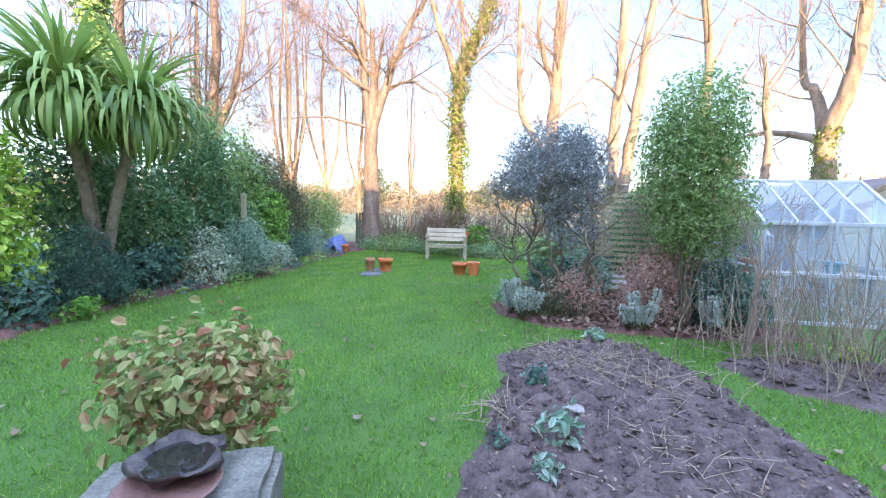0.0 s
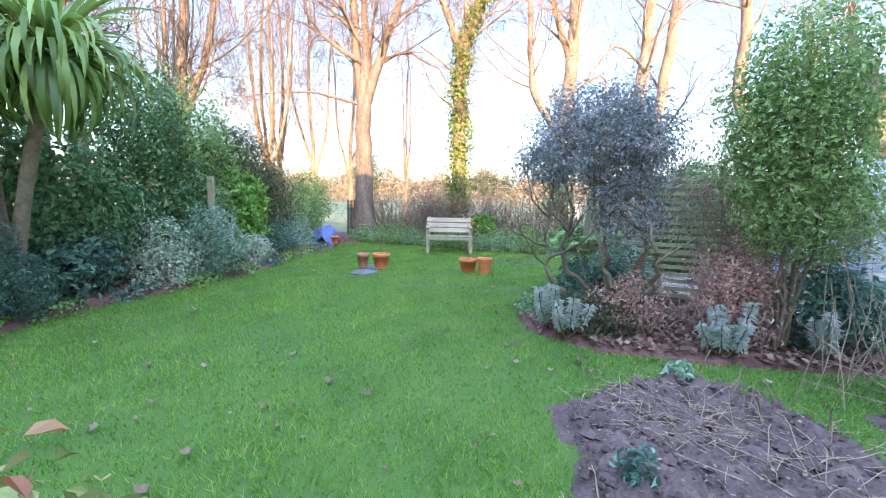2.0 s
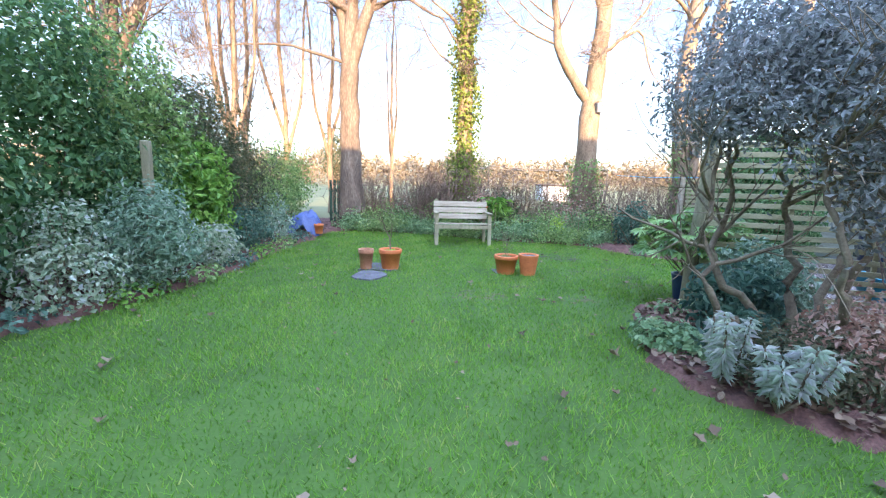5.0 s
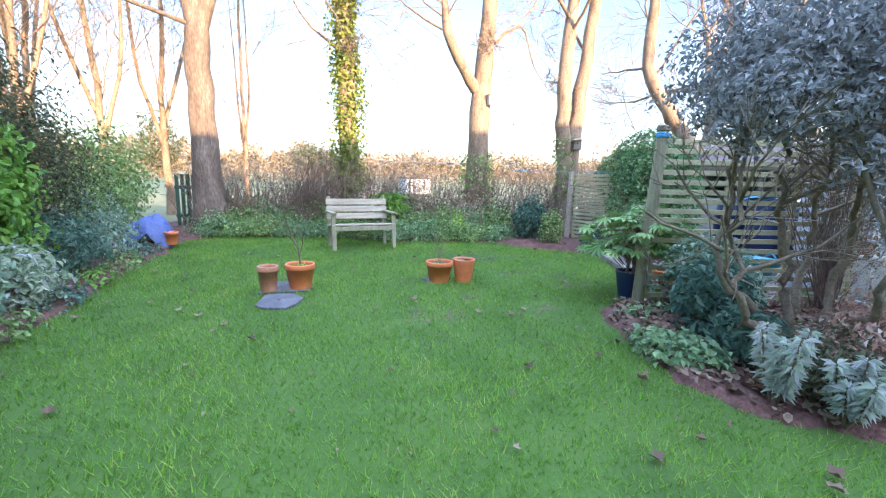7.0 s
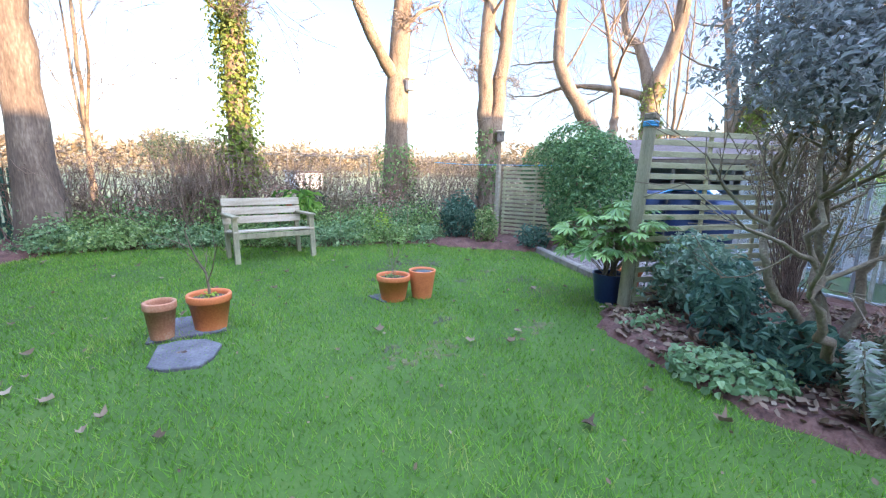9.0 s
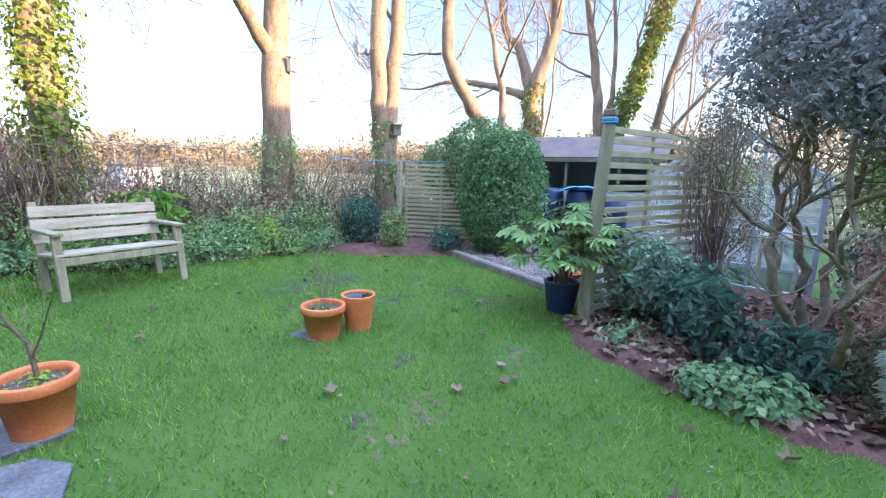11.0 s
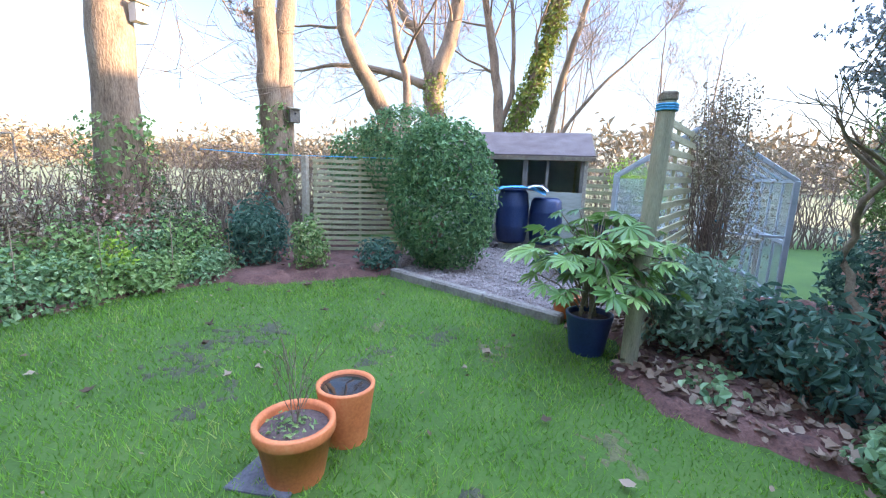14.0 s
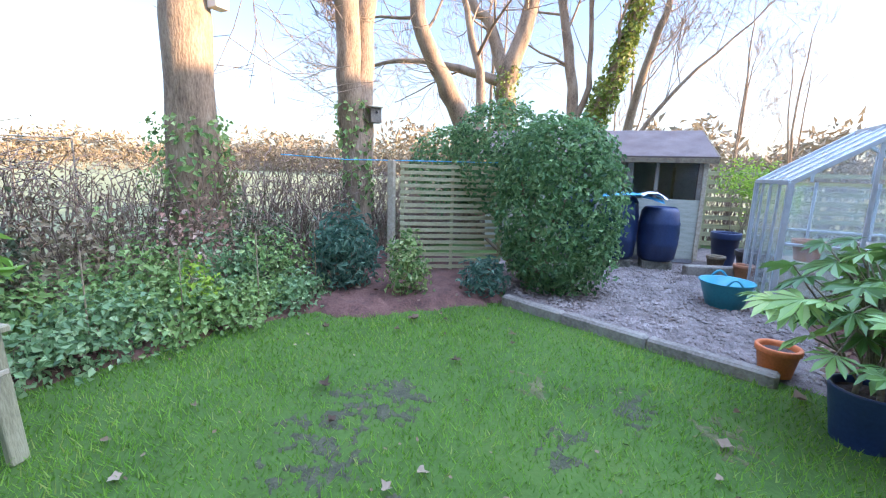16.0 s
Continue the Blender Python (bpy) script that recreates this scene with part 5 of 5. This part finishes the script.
part("pane", box_mesh("pane", (0.006, Wd - 0.1, head - sill), M_PANE, 0, (0.01, Wd / 2, (head + sill) / 2)), shed).visible_shadow = False
inner_box = box_mesh("inner_wall", (0.03, Wd - 0.1, EA - 0.1), M_SHEDIN, 0, (D - 0.05, Wd / 2, EA / 2))
part("inner_wall", inner_box, shed)
bd = box_mesh("board", (D + 0.05, 0.02, 0.115), M_SHED, 0.003)
for q in range(14):
    part("board", bd, shed, (D / 2, -0.012 + 0.004 * (q % 2), 0.12 + q * 0.115), (4, 0, 0))
    part("board", bd, shed, (D / 2, Wd + 0.012, 0.12 + q * 0.115), (-4, 0, 0))
for yy in (0.012, Wd - 0.012):
    bm = bmesh.new()
    vv = [bm.verts.new((x, yy + o, z)) for o in (-0.01, 0.01) for x, z in ((0, EA - 0.05), (D, EA - 0.05), (D, EA), (D / 2, RI - 0.02), (0, EA))]
    bm.faces.new(vv[:5]), bm.faces.new(vv[:4:-1])
    for q in range(5):
        bm.faces.new((vv[q], vv[q + 5], vv[(q + 1) % 5 + 5], vv[(q + 1) % 5]))
    bmesh.ops.recalc_face_normals(bm, faces=bm.faces)
    me = bpy.data.meshes.new("gable")
    bm.to_mesh(me), bm.free()
    me.materials.append(M_SHED)
    part("gable", me, shed)
slope = math.degrees(math.atan2(RI - EA, D / 2))
rl = math.hypot(D / 2 + 0.12, (RI - EA) * 1.12)
part("roof", box_mesh("roof", (rl, Wd + 0.3, 0.035), M_FELT, 0.005), shed, (D / 4 - 0.06, Wd / 2, (EA + RI) / 2 + 0.0), (0, -slope, 0))
part("roof", box_mesh("roof", (rl, Wd + 0.3, 0.035), M_FELT, 0.005), shed, (D * 0.75 + 0.06, Wd / 2, (EA + RI) / 2 + 0.0), (0, slope, 0))
part("fascia", box_mesh("fascia", (0.02, Wd + 0.3, 0.07), M_STEM, 0.003), shed, (-0.13, Wd / 2, EA - 0.07))
part("barge_board", box_mesh("barge_board", (rl, 0.02, 0.10), M_STEM, 0.003), shed, (D / 4 - 0.06, -0.15, (EA + RI) / 2 - 0.03), (0, -slope, 0))
part("corner_board", box_mesh("corner_board", (0.06, 0.06, EA - 0.1), M_WOOD, 0.004), shed, (-0.02, -0.02, EA / 2 + 0.05))

barrel_prof = [(0.01, 0), (0.21, 0), (0.245, 0.05), (0.265, 0.25), (0.270, 0.27), (0.272, 0.30), (0.268, 0.32), (0.275, 0.45), (0.268, 0.58), (0.272, 0.60), (0.270, 0.63), (0.262, 0.66), (0.245, 0.82), (0.215, 0.87), (0.20, 0.885), (0.19, 0.87), (0.01, 0.87)]
for x, y, s in ((6.25, 9.08, 1), (6.2, 8.50, 1), (6.25, 7.95, 0.86)):
    bl = thing("water_barrel", (x, y, 0.15), "dark blue plastic water barrel on blocks", "barrel", "water barrels")
    part("drum", lathe("drum", [(r, z * s) for r, z in barrel_prof], M_BLUE, 36), bl)
    part("stand", box_mesh("stand", (0.36, 0.4, 0.15), M_CONC, 0.01, (0, 0, -0.077)), bl)
tp = thing("folded_sheet", (6.1, 8.42, 1.035), "crumpled blue and white plastic sheet on a barrel", "plastic sheet")
gxs, gys = np.meshgrid(np.linspace(-0.22, 0.22, 16), np.linspace(-0.45, 0.4, 24), indexing="ij")
gz = 0.04 + 0.02 * wavy(gxs, gys, 18, 3) - np.clip(np.hypot(gxs, gys) - 0.24, 0, 1) * 0.35
idx = np.arange(16 * 24).reshape(16, 24)
gf = np.stack([idx[:-1, :-1], idx[1:, :-1], idx[1:, 1:], idx[:-1, 1:]], -1).reshape(-1, 4)
part("sheet", mesh_np("sheet", np.stack([gxs, gys, gz], -1).reshape(-1, 3), gf, M_ROPE, None, True), tp)
part("bag", mesh_np("bag", np.stack([gxs * 0.7 - 0.05, gys * 0.4 - 0.3, gz * 0.8 + 0.035], -1).reshape(-1, 3), gf, M_WHITE, None, True), tp, label="pale plastic bag")
bmn = thing("timber_beam", (5.95, 7.3, 0.03), "old timber beam lying before the barrels", "beam")
part("beam", box_mesh("beam", (0.14, 0.7, 0.14), M_LOG, 0.015, (0, 0, 0.07)), bmn, (0, 0, 0), (0, 0, 12))

GX, G0, G1, GE, GR, GL = 4.13, 5.46, 7.21, 1.31, 1.90, 1.62
gh = thing("greenhouse", (GX, G0, 0), "small aluminium greenhouse with dusty glass panes", "greenhouse", rz=-9.9)
GW = G1 - G0
bars = []


def bar(a, b, w=0.03, m=M_ALU):
    a, b = Vector(a), Vector(b)
    d = b - a
    ob = part("glazing_bar", box_mesh("glazing_bar", (w, w, d.length), m, 0.003, (0, 0, d.length / 2)), gh, a)
    ob.rotation_euler = d.to_track_quat("Z", "Y").to_euler()


for x in (0, GL):
    bar((x, 0, 0), (x, 0, GE), 0.05), bar((x, GW, 0), (x, GW, GE), 0.05)
    bar((x, 0, GE), (x, GW / 2, GR), 0.045), bar((x, GW, GE), (x, GW / 2, GR), 0.045)
    bar((x, 0, 0.03), (x, GW, 0.03), 0.05)
    for u in (0.33, 0.66):
        bar((x, GW * u, 0), (x, GW * u, GE + 0.62 * 0.66), 0.03)
    bar((x, 0, GE * 0.55), (x, GW, GE * 0.55), 0.025)
for y, z in ((0, 0.03), (GW, 0.03), (0, GE), (GW, GE), (GW / 2, GR), (0, GE * 0.5)):
    bar((0, y, z), (GL, y, z), 0.045)
for q in range(1, 4):
    x = GL * q / 4
    for y in (0, GW):
        bar((x, y, 0), (x, y, GE), 0.028)
        bar((x, y, GE), (x, GW / 2, GR), 0.028)
pane_w = box_mesh("pane", (GL / 4 - 0.03, 0.004, GE - 0.06), M_GLASS, 0)
sl_len = math.hypot(GW / 2, GR - GE)
pane_r = box_mesh("pane", (GL / 4 - 0.03, 0.004, sl_len - 0.05), M_GLASS, 0)
tilt = math.degrees(math.atan2(GW / 2, GR - GE))
for q in range(4):
    x = GL * (q + 0.5) / 4
    for y, s in ((0, -1), (GW, 1)):
        part("pane", pane_w, gh, (x, y, GE / 2)).visible_shadow = False
        part("pane", pane_r, gh, (x, GW / 2 + s * GW / 4, (GE + GR) / 2), (s * tilt, 0, 0)).visible_shadow = False
pane_g = box_mesh("pane", (0.004, GW / 3 - 0.03, GE - 0.06), M_GLASS, 0)
for x in (0.0, GL):
    for q in range(3):
        part("pane", pane_g, gh, (x, GW * (q + 0.5) / 3, GE / 2)).visible_shadow = False
    bm = bmesh.new()
    bm.faces.new([bm.verts.new(c) for c in ((x, 0.03, GE + 0.01), (x, GW - 0.03, GE + 0.01), (x, GW / 2, GR - 0.02))])
    me = bpy.data.meshes.new("pane")
    bm.to_mesh(me), bm.free()
    me.materials.append(M_GLASS)
    part("pane", me, gh).visible_shadow = False
st = thing("staging", (4.5, 5.62, 0), "pale wooden greenhouse staging with pots", "shelf")
part("shelf", box_mesh("shelf", (1.3, 0.40, 0.03), M_WOOD, 0.004, (0.65, 0.1, 0.62)), st)
for x in (0.05, 1.25):
    for y in (-0.08, 0.28):
        part("leg", box_mesh("leg", (0.04, 0.04, 0.61), M_WOOD, 0.003, (x, y, 0.305)), st)
pot("plant_pot", (5.3, 5.7, 0.635), 0.10, 0.16, M_TEAL, "turquoise plastic pot on the greenhouse staging")
pot("plant_pot", (4.9, 6.75, 0.5), 0.14, 0.22, M_TERRAOLD, "terracotta pot inside the greenhouse")
cr = thing("crate", (4.9, 6.75, 0), "grey wooden crate inside the greenhouse", "crate")
part("box", box_mesh("box", (0.5, 0.4, 0.5), M_WOOD, 0.01, (0, 0, 0.25)), cr)

tub = thing("tub", (4.45, 7.58, 0.03), "turquoise plastic garden tub with two handles", "tub")
part("bowl", lathe("bowl", [(0.01, 0), (0.16, 0), (0.24, 0.26), (0.255, 0.265), (0.25, 0.275), (0.23, 0.27), (0.15, 0.02), (0.01, 0.02)], M_TEAL, 32), tub)
for s in (-1, 1):
    part("handle", tubes("handle", [(np.array([(s * 0.24, 0.07 * c, 0.27 + 0.06 * math.cos(c * 1.57)) for c in np.linspace(-1, 1, 7)]), np.full(7, 0.012), 6)], M_TEAL), tub)
for x, y, r, h, m, lb in ((6.2, 6.75, 0.22, 0.34, M_BLACK, "black plastic bucket by the shed"), (5.9, 6.95, 0.12, 0.2, M_TERRAOLD, "stacked weathered clay pots by the shed"), (6.6, 6.5, 0.18, 0.3, M_BLACK, "black plant tub by the shed"), (6.35, 7.15, 0.12, 0.22, M_STEM, "brown clay pot beside the shed"), (6.9, 6.9, 0.2, 0.5, M_BLUE, "dark blue plastic bin by the shed")):
    pot("plant_pot", (x, y, 0.03), r, h, m, lb)
shrub("shrub", (8.2, 6.3, 0), [((0, 0, 1.35), (0.5, 0.5, 0.35)), ((0, -0.4, 1.0), (0.45, 0.5, 0.4))], 1100, 0.07, L_YELLOW, "yellow-green bush behind the greenhouse", inner=0.2)
slat_screen("slatted_screen", (8.6, 7.4), (8.8, 3.2), 1.5, 9, "weathered slatted fence beyond the greenhouse", 0.08)
twig_hedge([(9.2, 7.3), (9.6, 4.5), (8.5, 1.5), (7, 0.5)], 1.7, 0.5, 500, "bare brown hedge beyond the greenhouse", 900)


# ---------------------------------------------------------------- canes and stalks in the beds
def canes(name, at, n, spread, hmin, hmax, r, material, label, lean=0.15, cat="canes", flat=0.0):
    root = thing(name, at, label, cat)
    lines = []
    for _ in range(n):
        b = np.array([rng.normal(0, spread), rng.normal(0, spread), -0.02])
        h = rng.uniform(hmin, hmax)
        d = unit(np.array([rng.normal(0, lean), rng.normal(0, lean), 1.0 if rng.random() > flat else rng.uniform(0.02, 0.15)]))
        pts = [b]
        for q in range(5):
            d = unit(d + rng.normal(0, 0.10, 3) + np.array([0, 0, -0.02]))
            nx = pts[-1] + d * h / 5
            nx[2] = max(nx[2], 0.01 + rng.uniform(0, 0.03)) if h > 0.45 else min(max(nx[2], 0.0), 0.09 + 0.1 * (d[2] > 0.8))
            pts.append(nx)
        lines.append((np.array(pts), np.linspace(r, r * 0.45, 6), 4))
    part("stalks", tubes("stalks", lines, material), root)
    return root


canes("dead_stalks", (1.25, 3.75, 0.08), 150, 0.24, 0.12, 0.34, 0.003, M_STRAW, "tangle of dead brown stalks on the soil", 0.6, "dead stalks", 0.9)
canes("dead_stalks", (1.75, 3.3, 0.08), 60, 0.26, 0.15, 0.4, 0.0035, M_STRAW, "tangle of dead brown stalks on the soil", 0.6, "dead stalks", 0.9)
canes("dead_stalks", (1.35, 2.15, 0.08), 40, 0.2, 0.12, 0.35, 0.0035, M_STRAW, "dead stalks lying across the vegetable bed", 0.6, "dead stalks", 0.9)
canes("dead_stalks", (0.50, 2.72, 0.06), 34, 0.09, 0.2, 0.42, 0.005, M_STRAW, "flattened straw-coloured leaf stalks", 1.2, "dead stalks", 0.75)
canes("plant_stakes", (1.85, 3.75, 0.05), 7, 0.22, 0.2, 0.34, 0.009, M_STEM, "short dark stubs of cut stems", 0.08, "stakes")
canes("raspberry_canes", (3.35, 3.95, 0.04), 110, 0.34, 0.6, 1.35, 0.006, M_STRAW, "thicket of bare brown fruit canes", 0.22, "canes", 0.05)
canes("raspberry_canes", (3.9, 3.4, 0.04), 120, 0.36, 0.6, 1.5, 0.006, M_STRAW, "thicket of dry reddish fruit canes", 0.25, "canes", 0.05)
canes("raspberry_canes", (3.2, 3.65, 0.04), 18, 0.25, 0.46, 0.8, 0.006, M_TWIG, "cut canes lying across the small bed", 0.6, "canes", 0.9)
fr = thing("fruit_tree", (3.02, 4.05, 0), "young bare fruit tree with pale lichened bark", "tree")
lines = [(smooth_line([(0, 0, -0.02), (0.02, 0, 0.35), (0.05, 0.02, 0.8)]), np.linspace(0.034, 0.024, 9), 8)]
for d in ((0.3, 0.1, 1), (-0.25, 0.1, 1), (0.7, -0.2, 0.7), (0.1, -0.4, 0.9), (0.5, 0.3, 0.9)):
    grow(lines, (0.05, 0.02, 0.75), d, 0.65, 0.014, 0, kids=(5, 3), thin=0.0025)
part("branches", tubes("branches", lines, M_BARK), fr)
for x, y, s, m in ((0.72, 2.35, 1.0, L_GREY), (0.55, 2.02, 0.6, L_GREY), (0.75, 3.15, 0.8, L_BLUISH), (0.35, 2.3, 0.5, L_BLUISH), (1.6, 4.3, 0.8, L_GREY), (3.9, 3.9, 1.0, L_YELLOW), (-4.15, 4.9, 1.2, L_BRIGHT)):
    shrub("seedling", (x, y, 0.04), [((0, 0, 0.1 * s), (0.12 * s, 0.12 * s, 0.12 * s))], 70, 0.075 * s, m, "small leafy green plant growing in soil", "plant", 0.55, True, 4, stem_r=0.004, group="bed plants")
st_ = thing("stone", (0.92, 2.72, 0.085), "pale flint stone on the dark soil", "stone")
bm = bmesh.new()
bmesh.ops.create_icosphere(bm, subdivisions=2, radius=0.05)
for v in bm.verts:
    v.co = Vector((v.co.x * 1.3, v.co.y, v.co.z * 0.5)) * (1 + 0.3 * noise.noise(v.co * 30))
me = bpy.data.meshes.new("stone")
bm.to_mesh(me), bm.free()
me.materials.append(M_STONE)
part("body", me, st_)

# ---------------------------------------------------------------- far corner: covered heap, gate, nest boxes
hp = thing("covered_heap", (-3.15, 12.55, 0.05), "heap covered with a blue tarpaulin", "tarpaulin")
gxs, gys = np.meshgrid(np.linspace(-0.34, 0.34, 26), np.linspace(-0.3, 0.3, 22), indexing="ij")
gz = 0.42 * np.clip(1.15 - (gxs / 0.34) ** 4 - (gys / 0.3) ** 4, 0, 1) + 0.09 * wavy(gxs, gys, 9, 14) + 0.035 * wavy(gxs, gys, 25, 15)
idx = np.arange(26 * 22).reshape(26, 22)
gf = np.stack([idx[:-1, :-1], idx[1:, :-1], idx[1:, 1:], idx[:-1, 1:]], -1).reshape(-1, 4)
part("sheet", mesh_np("sheet", np.stack([gxs, gys, np.maximum(gz, -0.02)], -1).reshape(-1, 3), gf, M_TARP, None, True), hp)
pot("plant_pot", (-2.82, 12.3, 0.08), 0.10, 0.2, M_TERRA, "tipped orange clay pot beside the heap")
gt = thing("garden_gate", (-3.0, 14.85, 0), "dark green painted picket gate to the field", "gate")
for q in range(7):
    part("picket", box_mesh("picket", (0.07, 0.02, 1.15), M_GREENP, 0.004, (q * 0.1, 0, 0.6)), gt)
for z in (0.3, 0.9):
    part("rail", box_mesh("rail", (0.7, 0.03, 0.07), M_GREENP, 0.004, (0.3, 0.02, z)), gt)
part("gate_post", box_mesh("gate_post", (0.09, 0.09, 1.3), M_WOODY, 0.008, (0.72, 0, 0.65)), gt)


def nest_box(at, rz, label, material):
    root = thing("nest_box", at, label, "bird box", "bird boxes", rz)
    part("box", box_mesh("box", (0.15, 0.13, 0.2), material, 0.005), root)
    part("lid", box_mesh("lid", (0.18, 0.17, 0.02), M_WOOD, 0.004), root, (0, -0.01, 0.115), (10, 0, 0))
    hole = lathe("hole", [(0.001, 0), (0.018, 0), (0.018, 0.004)], M_BLACK, 16)
    part("hole", hole, root, (0, -0.068, 0.03), (90, 0, 0))


nest_box((3.22, 12.62, 2.93), -8, "pale wooden bird box fixed to a trunk", M_WHITE)
nest_box((4.98, 11.80, 2.04), -45, "grey wooden bird box fixed to a trunk", M_LOG)

# ---------------------------------------------------------------- beyond the hedge
cage = thing("fruit_cage", (6.0, 24, 0), "low net-covered fruit cage frame in the field", "fruit cage")
cl = []
for x in (-3, -1, 1, 3):
    for y in (0, 3):
        cl.append((np.array([(x, y, -0.1), (x, y, 1.0), (x, y, 2.0)]), np.full(3, 0.03), 5))
for y in (0, 3):
    cl.append((np.array([(-3, y, 2.0), (-1, y, 1.92), (1, y, 1.95), (3, y, 2.0)]), np.full(4, 0.025), 5))
for x in (-3, -1, 1, 3):
    cl.append((np.array([(x, 0, 2.0), (x, 1.5, 1.9), (x, 3, 2.0)]), np.full(3, 0.02), 5))
part("frame", tubes("frame", cl, M_LOG), cage)
hut = thing("hut", (9, 32, 0.07), "small white hut in the field", "hut")
part("walls", box_mesh("walls", (1.8, 1.5, 1.0), M_WHITE, 0.02, (0, 0, 0.5)), hut)
part("roof", box_mesh("roof", (2.0, 1.7, 0.12), M_FELT, 0.03, (0, 0, 1.05)), hut)


def far_wood(at, length, depth, h, n, label, material, size, rz=0):
    root = thing("far_wood", at, label, "woodland", rz=rz, kind="stuff")
    x = rng.uniform(-length / 2, length / 2, n)
    top = h * (0.6 + 0.25 * wavy(x, x * 0, 6.0 / h, 8) + 0.15 * wavy(x, x * 0, 18.0 / h, 9))
    z = top * rng.random(n) ** 0.7
    p = np.stack([x, rng.normal(0, depth, n), z], -1)
    me = leaves("trees", p, rng.normal(size=p.shape), size * rng.uniform(0.5, 1.4, n), material, 0.35)
    part("trees", me, root)


far_wood((0, 160, 0.8), 420, 6, 12, 22000, "distant bare woodland beyond the field", L_TWIGFAR, 1.7)
far_wood((5, 62, 0.2), 150, 1.5, 2.6, 12000, "brown field hedge in the distance", L_TWIGFAR, 0.35)
far_wood((60, 20, 0.1), 120, 5, 9, 14000, "bare brown woodland beyond the garden", L_TWIGFAR, 0.9, 80)
far_wood((-40, 40, 0.1), 90, 4, 6, 5000, "bare brown woodland beyond the hedge", L_TWIGFAR, 0.7, 60)
shrub("far_tree", (9, 75, 0.3), [((0, 0, 3), (4.5, 3, 2.6))], 1500, 0.5, L_BROWNG, "rounded green tree across the field", "tree", stem_r=0.2)
shrub("far_tree", (-10, 62, 0.2), [((0, 0, 4), (2.2, 2, 3.4))], 1500, 0.4, L_BROWNG, "green tree across the field", "tree", stem_r=0.2)

# thin cord and canes by the bank
cord = thing("washing_line", (4.42, 11.3, 1.44), "thin blue cord tied between post and tree", "cord")
part("line", tubes("line", [(np.array([(-0.9, 0.9, 0.02), (-0.4, 0.4, -0.01), (0, 0, 0), (0.3, -0.6, 0.005), (0.6, -1.3, 0.01)]), np.full(5, 0.006), 5)], M_ROPE), cord)
for x, y, h in ((2.55, 11.75, 0.72), (1.45, 12.2, 0.7), (2.0, 12.0, 0.6), (3.2, 11.6, 0.75), (0.9, 12.3, 0.55)):
    cn = thing("garden_cane", (x, y, 0.05), "thin pale bamboo cane stuck in the bank", "cane", "garden canes")
    part("shaft", tubes("shaft", [(np.array([(0, 0, -0.1), (0.01, 0.0, h / 2), (0.02, 0.01, h)]), np.array([0.006, 0.006, 0.005]), 6)], M_STRAW), cn)
